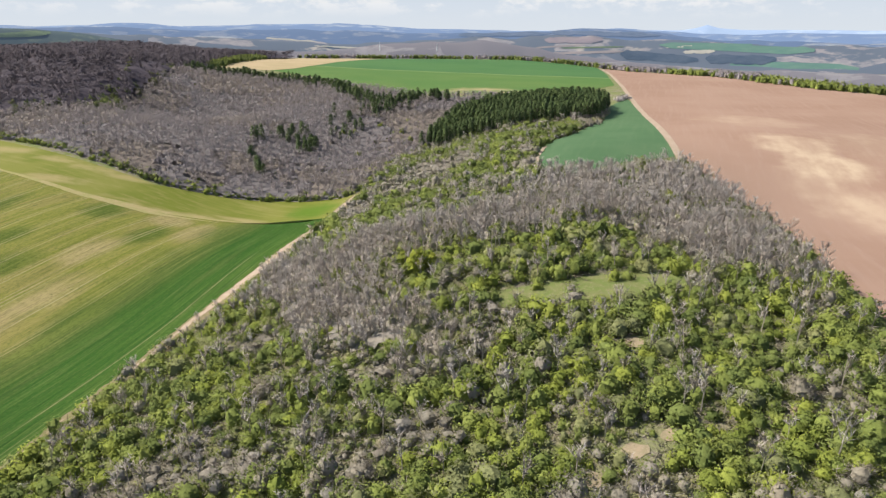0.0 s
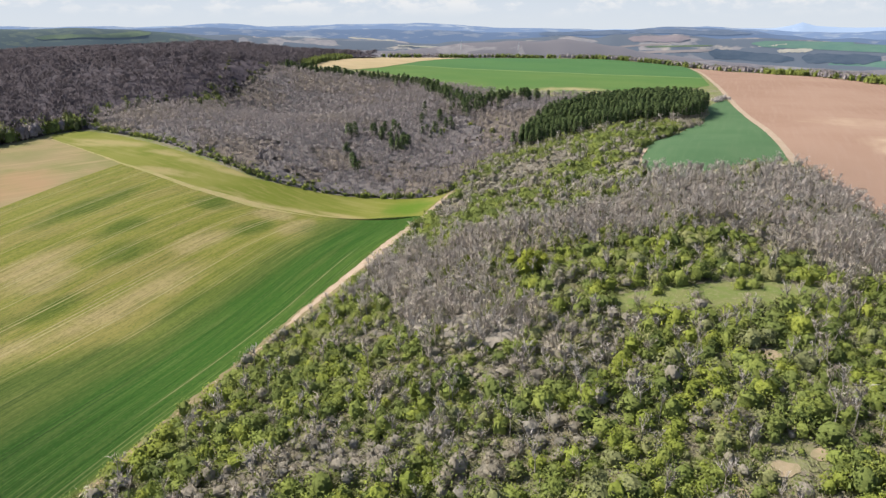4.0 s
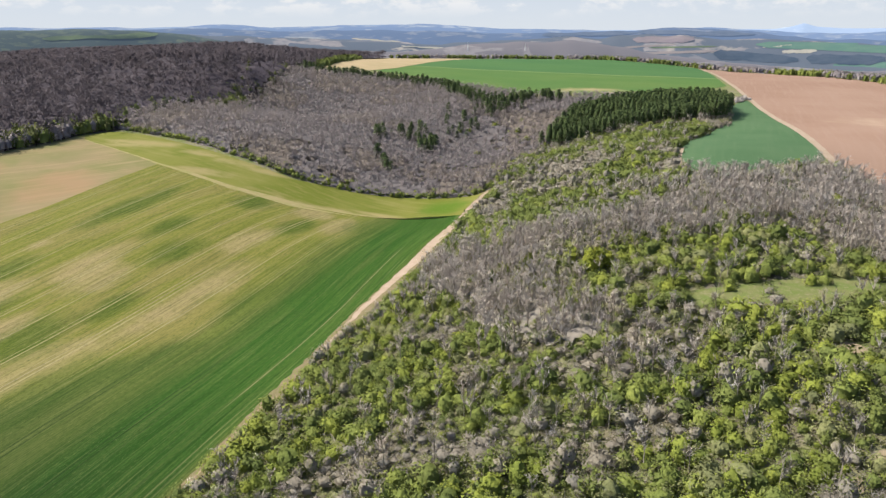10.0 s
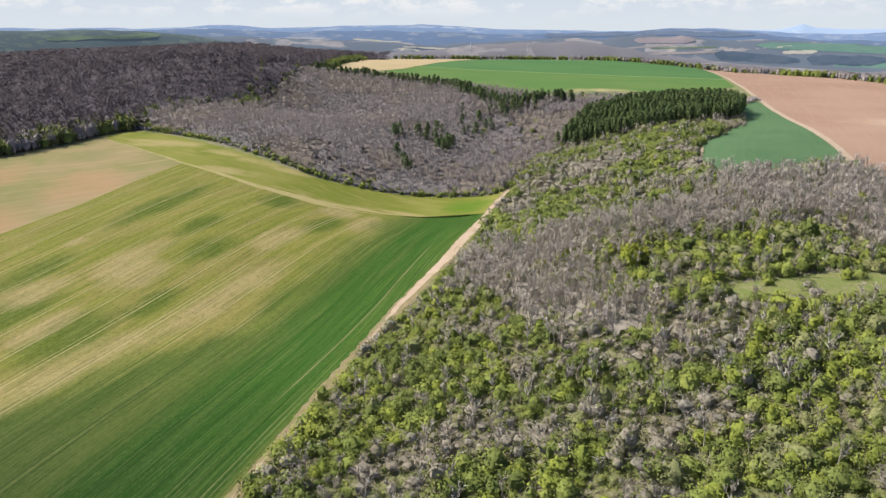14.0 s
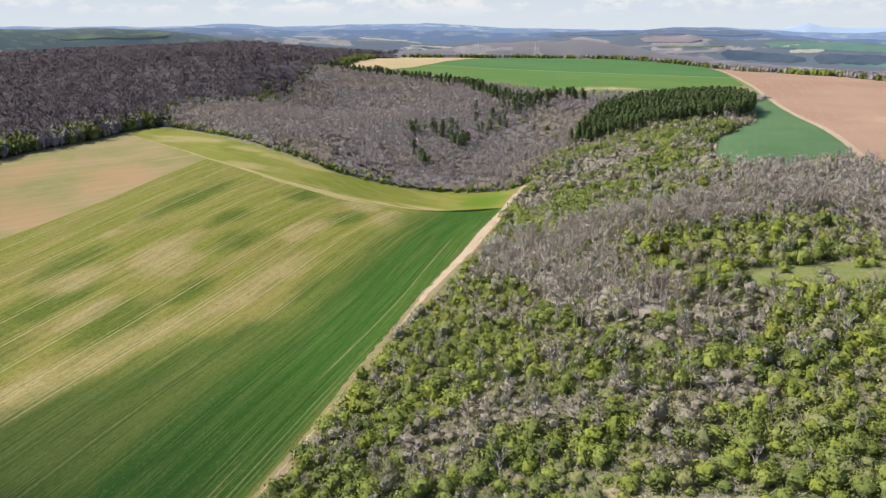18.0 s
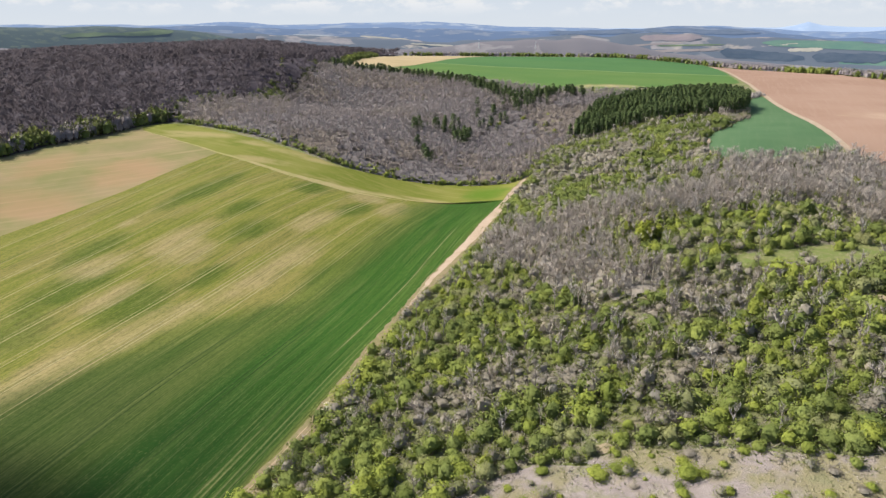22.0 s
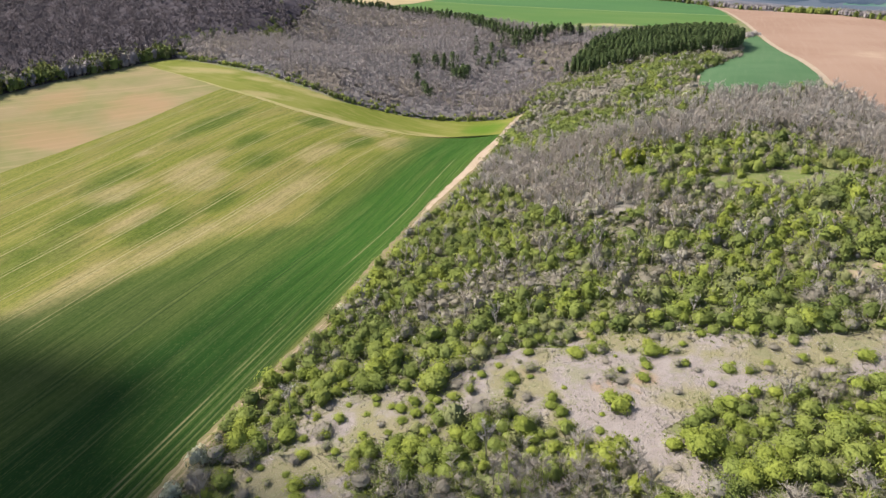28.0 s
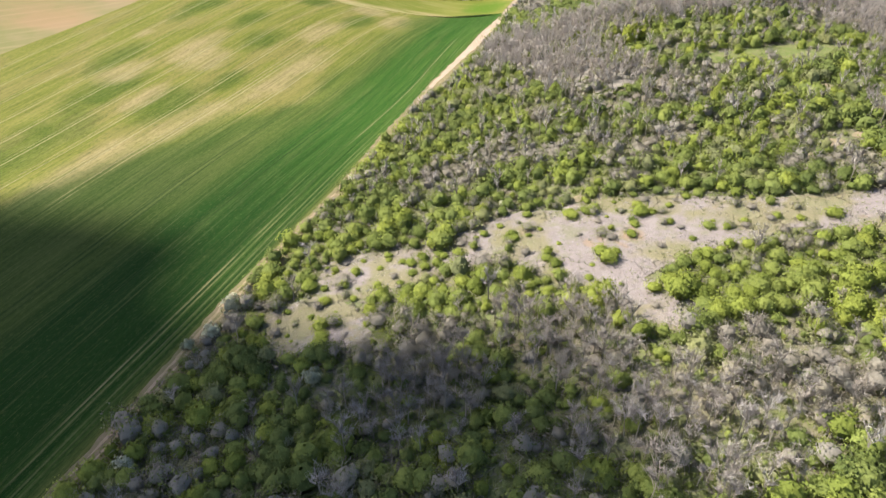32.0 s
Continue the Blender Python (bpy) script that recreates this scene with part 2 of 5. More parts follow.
def plain_crop(name, a, b, c, **kw):
    n, col, long = crop(name, a, b, c, **kw)
    return n.done(col, 0.85, long, 0.15)


def thin_corner():
    n, c, long = crop("thin_dry_crop", (0.29, 0.225, 0.125), (0.215, 0.205, 0.085), (0.36, 0.27, 0.155), 0.03, -0.9, speck=0.6)
    for x, y, rx, ry in ((-262, 300, 20, 26), (-285, 250, 30, 20), (-312, 300, 14, 30)):
        c = n.mix(n.m("MULTIPLY", n.blob(x, y, rx, ry), 0.6), c, (0.36, 0.225, 0.13))
    for x, y, rx, ry in ((-290, 345, 22, 16), (-280, 275, 12, 14), (-325, 330, 10, 22)):
        c = n.mix(n.m("MULTIPLY", n.blob(x, y, rx, ry), 0.35), c, (0.16, 0.18, 0.065))
    return n.done(c, 0.9, long, 0.15)


def headland():
    n, c, long = crop("headland_grass", (0.148, 0.17, 0.028), (0.20, 0.205, 0.048), (0.29, 0.25, 0.10), turn=1.2, speck=0.5)
    for x, y, rx, ry in ((-165, 318, 22, 8), (-140, 314, 26, 6), (-205, 336, 22, 6), (-262, 376, 30, 9), (-110, 318, 24, 5), (-215, 366, 16, 6), (-190, 358, 16, 6), (-168, 352, 14, 5)):
        c = n.mix(n.m("MULTIPLY", n.blob(x, y, rx, ry), n.m("MULTIPLY", n.band(n.noise(0.09, 4, 0.6, None, (3, 1, 1), -0.25), 0.30, 0.55), 0.75)), c, (0.36, 0.29, 0.14))
    c = n.mix(n.blob(-66, 332, 16, 14), c, (0.10, 0.165, 0.02))
    return n.done(c, 0.85, long, 0.15)


def far_green():
    n, c, long = crop("far_green_crop", (0.062, 0.146, 0.052), (0.076, 0.162, 0.055), (0.095, 0.175, 0.062), 0.006, 1.3)
    line = n.m("ADD", n.axis(1), n.m("MULTIPLY", n.axis(0), 0.45))
    c = n.mix(n.band(line, 905, 880), c, n.mix(n.band(n.noise(0.01, 3), 0.35, 0.65), (0.088, 0.168, 0.047), (0.112, 0.182, 0.052)))
    c = n.mix(n.m("MULTIPLY", n.band(n.m("ABSOLUTE", n.m("SUBTRACT", line, 893)), 7, 2), 0.7), c, (0.227, 0.277, 0.109))
    for x, y, rx, ry in ((40, 640, 46, 34), (-10, 610, 40, 16)):
        c = n.mix(n.m("MULTIPLY", n.blob(x, y, rx, ry), n.band(n.noise(0.04, 4), 0.35, 0.6)), c, (0.353, 0.302, 0.16))
    return n.done(c, 0.85, long, 0.15)


def earth(name, a, b, c, scale=0.4, bump=0.12):
    n = Nodes(name)
    fine = n.noise(scale * 4, 5, 0.7)
    col = n.mix(n.band(n.noise(scale, 4), 0.35, 0.65), a, b)
    col = n.mix(n.band(fine, 0.5, 0.72), col, c)
    return n.done(col, 0.95, fine, bump)


def stony():
    """Pale stony soil with grass creeping in and scattered stones."""
    n = Nodes("stony_soil")
    wide, mid, fine = n.noise(0.07, 4, 0.6), n.noise(0.35, 4, 0.65), n.noise(2.4, 4, 0.75)
    c = n.mix(n.band(mid, 0.35, 0.65), (0.30, 0.255, 0.24), (0.35, 0.30, 0.282))
    c = n.mix(n.band(wide, 0.44, 0.58), c, (0.279, 0.248, 0.149))
    c = n.mix(n.m("MULTIPLY", n.band(n.noise(0.16, 4, 0.7), 0.50, 0.66), 0.6), c, (0.235, 0.235, 0.125))
    c = n.mix(n.band(n.noise(0.11, 3, 0.6, None, (1, 1.6, 1), 0.5), 0.62, 0.72), c, (0.37, 0.27, 0.195))
    c = n.mix(n.band(fine, 0.58, 0.72), c, (0.495, 0.441, 0.405))
    c = n.mix(n.band(fine, 0.42, 0.30), c, (0.153, 0.135, 0.099))
    return n.done(c, 0.95, fine, 0.3)


def leaf(name, a, b, c, glow=0.2, spread=1.0):
    """Leaves or twigs: hue varies from plant to plant, clump to clump and over a few metres; some light comes through.
    The crown is shaded as the soft round mass that its many small leaves make up."""
    n = Nodes(name)
    geo = n.tree.nodes.new("ShaderNodeNewGeometry")
    isl, n.place = geo.outputs["Random Per Island"], geo.outputs["Position"]
    obj = n.tree.nodes.new("ShaderNodeObjectInfo").outputs["Random"]
    own = n.tree.nodes.new("ShaderNodeAttribute")
    own.attribute_name = "plant"
    plant = n.m("FRACT", n.m("ADD", own.outputs["Fac"], obj))
    wide = n.m("ADD", n.noise(0.10, 2), n.m("MULTIPLY", n.m("SUBTRACT", n.m("FRACT", n.m("MULTIPLY", plant, 7.3)), 0.5), 0.35))
    fine = n.noise(2.6, 3, 0.7)
    col = n.mix(n.band(wide, 0.32, 0.68), a, b)
    col = n.mix(n.m("MULTIPLY", n.band(plant, 0.42, 0.0), 0.75 * spread), col, tuple(v * k for v, k in zip(c, (0.62, 0.66, 0.72))))
    col = n.mix(n.m("MULTIPLY", n.band(plant, 0.62, 1.0), 0.5 * spread), col, tuple(min(v * k, 0.8) for v, k in zip(b, (1.16, 1.1, 1.05))))
    col = n.mix(n.m("MULTIPLY", isl, 0.4), col, c)
    col = n.mix(n.m("MULTIPLY", n.band(fine, 0.50, 0.34), 0.6), col, tuple(v * 0.72 for v in c))
    col = n.mix(n.m("MULTIPLY", n.band(fine, 0.54, 0.70), 0.6), col, tuple(min(v * 1.25, 0.85) for v in b))
    n.done(col, 0.75)
    out = n.tree.nodes.new("ShaderNodeAttribute")
    out.attribute_name = "crown_normal"
    turn = n.tree.nodes.new("ShaderNodeVectorTransform")
    turn.vector_type, turn.convert_from, turn.convert_to = "NORMAL", "OBJECT", "WORLD"
    n.put(turn.inputs[0], out.outputs["Vector"])
    tr = n.tree.nodes.new("ShaderNodeBsdfTranslucent")
    n.put(n.bsdf.inputs["Normal"], turn.outputs[0])
    n.put(tr.inputs["Normal"], turn.outputs[0])
    n.put(tr.inputs[0], col)
    mx = n.tree.nodes.new("ShaderNodeMixShader")
    mx.inputs[0].default_value = glow
    n.tree.links.new(n.bsdf.outputs[0], mx.inputs[1])
    n.tree.links.new(tr.outputs[0], mx.inputs[2])
    n.tree.links.new(mx.outputs[0], n.tree.nodes["Material Output"].inputs[0])
    return n.mat


def bark(name, a, b, glow=0.0):
    """Bark and twigs; fine twigs let some light through between them."""
    n = leaf(name, a, b, tuple(v * 1.25 for v in b), glow)
    return n


M_GROUND, M_WHEAT, M_PLOUGH = rough_ground(), wheat(), ploughed()
M_HEAD = headland()
M_VERGE_DRY = earth("dry_line", (0.344, 0.287, 0.139), (0.295, 0.271, 0.107), (0.41, 0.336, 0.197), 0.2)
M_STUBBLE = thin_corner()
M_TEAL = plain_crop("blue_green_crop", (0.076, 0.145, 0.068), (0.092, 0.162, 0.078), (0.115, 0.178, 0.092), turn=-0.3)
M_GREEN = far_green()
M_TAN = plain_crop("far_stubble", (0.426, 0.328, 0.197), (0.369, 0.295, 0.164), (0.451, 0.361, 0.23), turn=1.2)
M_TRACK = earth("track_soil", (0.42, 0.325, 0.25), (0.37, 0.285, 0.205), (0.50, 0.40, 0.315), 0.25)
M_RUT = earth("rut_soil", (0.38, 0.285, 0.195), (0.30, 0.24, 0.14), (0.45, 0.345, 0.24), 0.3)
M_VERGE = earth("track_verge", (0.24, 0.19, 0.115), (0.185, 0.168, 0.08), (0.30, 0.24, 0.16), 0.3)
M_GRAVEL = stony()
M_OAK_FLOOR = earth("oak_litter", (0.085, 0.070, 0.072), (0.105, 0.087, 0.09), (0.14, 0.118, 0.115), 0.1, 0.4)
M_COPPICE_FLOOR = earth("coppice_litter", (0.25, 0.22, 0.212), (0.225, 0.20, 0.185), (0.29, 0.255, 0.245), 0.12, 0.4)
M_MEADOW = earth("short_grass", (0.15, 0.195, 0.055), (0.19, 0.20, 0.08), (0.27, 0.24, 0.14), 0.2, 0.3)
M_BARE = earth("bare_soil_patch", (0.36, 0.28, 0.19), (0.28, 0.235, 0.145), (0.42, 0.34, 0.25), 0.5)
M_LEAF = leaf("fresh_leaf", (0.265, 0.31, 0.064), (0.32, 0.36, 0.074), (0.23, 0.275, 0.058))
M_LEAF_MID = leaf("mid_leaf", (0.235, 0.28, 0.075), (0.285, 0.325, 0.085), (0.205, 0.25, 0.065))
M_LEAF_DARK = leaf("dark_leaf", (0.175, 0.215, 0.065), (0.225, 0.265, 0.08), (0.15, 0.19, 0.055))
M_LEAF_PALE = leaf("pale_bud_leaf", (0.265, 0.28, 0.125), (0.31, 0.32, 0.14), (0.235, 0.25, 0.115))
M_LEAF_FOREST = leaf("forest_edge_leaf", (0.135, 0.155, 0.055), (0.185, 0.20, 0.075), (0.11, 0.13, 0.045))
M_YELLOW = leaf("yellow_leaf", (0.27, 0.31, 0.05), (0.32, 0.35, 0.06), (0.23, 0.275, 0.045))
M_BLOSSOM = leaf("white_blossom", (0.80, 0.77, 0.62), (0.72, 0.72, 0.54), (0.50, 0.52, 0.30), 0.35)
M_BLOSSOM_DULL = leaf("cream_blossom", (0.40, 0.37, 0.30), (0.46, 0.43, 0.35), (0.33, 0.32, 0.22))
M_NEEDLE = leaf("pine_needles", (0.076, 0.108, 0.048), (0.104, 0.142, 0.056), (0.12, 0.162, 0.062), 0.2)
M_TWIG = bark("grey_twigs", (0.51, 0.46, 0.435), (0.57, 0.515, 0.485), 0.2)
M_THORN = bark("lilac_grey_twigs", (0.29, 0.262, 0.215), (0.335, 0.302, 0.248), 0.2)
M_LOCUST = bark("locust_twigs", (0.41, 0.365, 0.325), (0.46, 0.41, 0.365), 0.2)
M_COPPICE = bark("coppice_twigs", (0.315, 0.280, 0.285), (0.365, 0.325, 0.33), 0.2)
M_COPPICE_BROWN = bark("coppice_brown_twigs", (0.33, 0.292, 0.275), (0.38, 0.338, 0.32), 0.2)
M_TWIG_WARM = bark("brown_twigs", (0.32, 0.285, 0.22), (0.365, 0.325, 0.255), 0.2)
M_TWIG_TREE = bark("tree_brown_twigs", (0.50, 0.44, 0.395), (0.56, 0.495, 0.445), 0.2)
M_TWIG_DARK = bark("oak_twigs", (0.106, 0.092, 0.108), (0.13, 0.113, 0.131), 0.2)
# filler below the tree tops: twig colours darkened for shade among the twigs
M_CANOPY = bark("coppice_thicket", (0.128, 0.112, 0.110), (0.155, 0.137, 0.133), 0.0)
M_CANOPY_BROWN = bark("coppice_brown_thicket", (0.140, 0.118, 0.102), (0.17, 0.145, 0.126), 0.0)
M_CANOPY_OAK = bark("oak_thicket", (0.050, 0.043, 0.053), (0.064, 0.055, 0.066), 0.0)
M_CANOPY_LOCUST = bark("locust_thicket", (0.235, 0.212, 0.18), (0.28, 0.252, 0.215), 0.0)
M_OAK_BARK = bark("oak_bark", (0.13, 0.112, 0.108), (0.165, 0.145, 0.138), 0.0)
M_BARK = bark("bark", (0.29, 0.25, 0.21), (0.34, 0.30, 0.25), 0.0)


# ---- ground sheet and fields ----
def mesh_np(name, verts, faces, mats, slots=None):
    """A mesh from arrays: faces is (n, 3) or (n, 4)."""
    verts, faces = np.asarray(verts, np.float32), np.asarray(faces, np.int32)
    me, (count, k) = bpy.data.meshes.new(name), faces.shape
    me.vertices.add(len(verts))
    me.vertices.foreach_set("co", verts.ravel())
    me.loops.add(count * k)
    me.loops.foreach_set("vertex_index", faces.ravel())
    me.polygons.add(count)
    me.polygons.foreach_set("loop_start", np.arange(0, count * k, k, dtype=np.int32))
    for mat in mats:
        me.materials.append(mat)
    if slots is not None:
        me.polygons.foreach_set("material_index", np.asarray(slots, np.int32))
    me.update(calc_edges=True)
    return me


def grid(xs, ys):
    X, Y = np.meshgrid(xs, ys)
    k = np.arange(len(xs) * len(ys)).reshape(len(ys), len(xs))
    f = np.stack([k[:-1, :-1], k[:-1, 1:], k[1:, 1:], k[1:, :-1]], -1).reshape(-1, 4)
    return X.ravel(), Y.ravel(), f


def stretch(far, fine, near):
    s = [0.0]
    while s[-1] < far:
        s.append(s[-1] + (fine if s[-1] < near else fine + (s[-1] - near) * 0.06))
    return np.array([-v for v in s[:0:-1]] + s)


def shade_smooth(me):
    me.polygons.foreach_set("use_smooth", np.ones(len(me.polygons), bool))
    return me


gx, gy, gf = grid(stretch(4900, 4.4, 330), stretch(4900, 4.4, 300) + 190)
tagged(new("ground", shade_smooth(mesh_np("ground", np.stack([gx, gy, land(gx, gy)], -1), gf, [M_GROUND]))),
       "rolling ground of dry grass and soil", "ground", kind="structure")


def sheet(name, poly, mat, label, category, lift=0.12, step=4.0, ragged=0.0):
    """A field or path laid over the ground inside a plan outline, cut in strips from south to north."""
    ys = sorted({round(p[1], 2) for p in poly} | set(np.arange(min(p[1] for p in poly), max(p[1] for p in poly), step).round(2)))
    verts, faces, edges, known = [], [], list(zip(poly, poly[1:] + poly[:1])), {}
    for y0, y1 in zip(ys, ys[1:]):
        if y1 - y0 < 0.03:
            continue
        mid, cuts = (y0 + y1) / 2, []
        for (ax, ay), (bx, by) in edges:
            if (ay > mid) != (by > mid):
                cuts.append([ax + (bx - ax) * (y - ay) / (by - ay) for y in (mid, y0, y1)])
        cuts.sort()
        for a, b in zip(cuts[::2], cuts[1::2]):
            n = max(1, int((b[0] - a[0]) / step))
            t, line = np.linspace(0, 1, n + 1), []
            for k, y in ((1, y0), (2, y1)):
                x0, x1 = a[k], b[k]
                if ragged:
                    x0, x1 = x0 + ragged * (noise.noise((x0 * .2, y * .35, 3)) ), x1 + ragged * noise.noise((x1 * .2, y * .35, 9))
                xs = x0 + (x1 - x0) * t
                for x, z in zip(xs, land(xs, 0 * xs + y)):
                    key = (round(x, 2), round(y, 2))
                    if key not in known:
                        known[key] = len(verts)
                        verts.append((x, y, z + lift))
                    line.append(known[key])
            faces += [(line[i], line[i + 1], line[n + 2 + i], line[n + 1 + i]) for i in range(n)]
    return tagged(new(name, shade_smooth(mesh_np(name, verts, faces, [mat]))), label, category, kind="structure")


TRACK = [(-146, -115), (-130, -60), (-115.5, 4), (-109, 47), (-102.5, 73), (-96, 101), (-91, 140), (-86.5, 165), (-81.5, 195), (-67.5, 242), (-60, 284), (-53, 326), (-45.5, 350)]
CORNER = [(-229.5, 341), (-298, 380), (-304.5, 390), (-312, 369), (-329, 337), (-340.5, 305), (-365, 240), (-420, 120), (-300, 130), (-270, 220), (-250.5, 273), (-241, 306)]
HEAD = [(-229.5, 341), (-203, 329.5), (-179.5, 319.5), (-143, 311.5), (-92, 314), (-56, 313), (-52, 328), (-42, 353), (-56, 347.5), (-89, 354), (-122, 351), (-156, 350), (-195, 364), (-239.5, 384.5), (-264, 396), (-287, 403), (-295, 402), (-304.5, 390), (-298, 380)]
WHEAT = [(-148, -115), (-132, -60), (-117.5, 4), (-111, 47), (-104.5, 73), (-98, 101), (-93, 140), (-88.5, 165), (-83.5, 195), (-69.5, 242), (-62, 284), (-56, 313),
         (-92, 314), (-143, 311.5), (-179.5, 319.5), (-203, 329.5), (-229.5, 341), (-241, 306), (-250.5, 273), (-270, 220), (-300, 130), (-420, 120), (-450, -60), (-450, -115)]
PLOUGH = [(111.5, 308), (136, 433), (168, 609), (270, 1180), (350, 905), (372, 700), (420, 600), (520, 420), (560, 100), (480, -115), (97, -115), (98, 100), (99, 132), (110, 182), (121.5, 237)]
TEAL = [(151, 570), (132, 535), (122, 490), (106, 447), (78, 390), (53, 351), (46, 325), (42, 300), (42, 283), (48, 277), (57, 276), (83, 295), (109, 310), (133.5, 423), (157, 575)]
GREEN = [(-215, 850), (-195, 900), (-153, 1290), (-112, 1400), (140, 1400), (268, 1200), (225, 960), (176, 700), (120, 625), (36, 590), (-20, 592), (-60, 640), (-100, 715)]
TAN = [(-285, 850), (-330, 1250), (-300, 1420), (-138, 1420), (-155, 1290), (-197, 900), (-217, 850)]
MEADOW = [(9, 159), (23, 161.5), (44, 165), (63, 164.5), (62, 157), (43, 150), (26, 151), (13, 153)]
GRAVEL = [(60, 70), (33, 73), (13, 71.5), (-10, 76), (-28, 78), (-36, 74), (-46, 76), (-56, 70), (-62, 62), (-82, 61.5), (-91, 58), (-91, 46), (-100, 38), (-94, 24), (-71, 28), (-81, 42), (-63, 50.5),
          (-50, 54), (-39, 46), (-31, 40), (-23, 29), (-17, 24), (-13, 32), (-19, 46), (-1.5, 53.5), (11.5, 58.5), (22, 54), (34, 57), (60, 55)]
SLOPE = [(-139, -115), (-125, -60), (-112.5, 4), (-106.5, 47), (-100.5, 73), (-94, 101), (-88, 140), (-82, 175), (-71, 207), (-62, 240), (-55, 285), (-50, 328), (-40, 354), (-34, 400), (-18, 432), (0, 436), (100, 446),
         (84, 405), (50, 338), (42.5, 309), (40.5, 288), (47, 276), (59, 272.5), (78, 277), (95, 294), (109, 303), (120, 237), (108, 182), (97, 132), (95, 100), (94, -60), (94, -115)]
HOLLOW = [(-42, 353), (-56, 347), (-89, 353), (-122, 351), (-156, 352), (-196, 368), (-242, 391), (-290, 408), (-305, 440), (-300, 470), (-262, 515), (-258, 575), (-262, 700), (-200, 715), (-118, 680), (-62, 632), (-20, 588), (36, 586), (120, 560), (105, 480), (0, 437), (-18, 432), (-34, 400)]
OAKS = [(-290, 408), (-300, 440), (-298, 470), (-260, 515), (-256, 575), (-263, 740), (-286, 850), (-332, 1250), (-300, 1420), (-420, 1500), (-1000, 1450), (-1100, 700), (-900, 250), (-520, 180), (-365, 240), (-342, 307), (-331, 340), (-314, 372), (-306, 393)]
sheet("hollow_floor", HOLLOW, M_COPPICE_FLOOR, "grey-brown leaf litter under the bare young wood", "ground", 0.2, 6)
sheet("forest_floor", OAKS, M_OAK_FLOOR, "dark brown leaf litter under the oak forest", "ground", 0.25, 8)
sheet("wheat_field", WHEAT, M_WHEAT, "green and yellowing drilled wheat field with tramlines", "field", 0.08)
sheet("headland", HEAD, M_HEAD, "bright green grassy headland strip along the wheat", "field", 0.08)
sheet("bare_field_corner", CORNER, M_STUBBLE, "thin reddish-tan dry corner of the field", "field", 0.08)
sheet("ploughed_field", PLOUGH, M_PLOUGH, "bare reddish-brown ploughed field with pale chalky patches", "field", 0.16, 6)
sheet("blue_green_field", TEAL, M_TEAL, "dense blue-green cereal field beside the ploughed land", "field", 0.16)
sheet("green_field", GREEN, M_GREEN, "broad bright green cereal field on the plateau", "field", 0.3, 8)
sheet("stubble_field", TAN, M_TAN, "pale tan stubble field beside the woods", "field", 0.34, 8)
sheet("meadow", MEADOW, M_MEADOW, "small green grassy clearing among shrubs", "meadow", 0.1, 1.5, 5.0)
sheet("stony_clearing", GRAVEL, M_GRAVEL, "pale stony clearing with sparse dry grass", "clearing", 0.08, 1.5, 5.0)


def ribbon(pts, half):
    """The outline of a strip of ground along a line of plan points."""
    left, right = [], []
    for i, p in enumerate(pts):
        a, b = Vector(pts[max(i - 1, 0)]), Vector(pts[min(i + 1, len(pts) - 1)])
        d = (b - a).normalized()
        w = half[i] if isinstance(half, list) else half
        left.append((p[0] - d.y * w, p[1] + d.x * w))
        right.append((p[0] + d.y * w, p[1] - d.x * w))
    return left + right[::-1]


sheet("track_verge", ribbon([(x + 0.6, y) for x, y in TRACK], 3.2), M_VERGE, "grassy dry verge along the dirt track", "verge", 0.13, 1.2, 0.9)
WIDE = [(x - 0.4, y) for x, y in TRACK[7:]]
sheet("dirt_track", ribbon(WIDE, [0.35, 1.0, 2.5, 2.8, 1.6, 0.7]), M_TRACK, "pale sandy dirt track between field and scrub", "track", 0.18, 1.2, 0.9)
for side in (-0.85, 0.75):
    sheet("wheel_rut", ribbon([(x - 0.4 + side, y) for x, y in TRACK[:7]], [0.32, 0.32, 0.34, 0.32, 0.28, 0.2, 0.1]), M_RUT, "narrow bare wheel rut along the field edge", "track", 0.17, 1.2, 0.5)
sheet("headland_line", ribbon([(-298, 380), (-229.5, 341), (-179.5, 319.8), (-143, 312), (-92, 314.4), (-60, 313.6)], [0.3, 0.8, 2.0, 3.8, 1.4, 0.4]), M_VERGE_DRY, "pale dry line between wheat and headland", "track", 0.13, 0.9, 1.2)
EAST = [(103, 262), (110.5, 306), (134.5, 433), (166.5, 609), (215, 880), (268, 1178)]
sheet("field_track", ribbon(EAST, 1.9), M_TRACK, "pale dirt farm track beside the ploughed field", "track", 0.3, 3.0, 0.8)
sheet("field_edge_path", ribbon([(52, 338), (44, 309), (42, 290), (46, 279), (52, 276)], 0.9), M_TRACK, "narrow bare path round the blue-green field", "track", 0.26, 1.5, 0.5)
for x, y, r in ((41, 130, 3.0), (33, 96, 2.6), (24, 90, 2.2), (40, 99, 2.0), (47, 146, 1.6), (-32, 79, 2.2), (-29, 37, 2.0), (36, 145, 1.4), (64, 103, 2.0)):
    sheet("soil_patch", [(x + r * 1.0 * math.cos(a), y + r * 0.75 * math.sin(a) * (1 + 0.3 * math.sin(3 * a + x))) for a in np.linspace(0, 2 * math.pi, 12)[:-1]],
          M_BARE, "small bare patch of pale soil", "soil", 0.14, 1.0, 0.8)


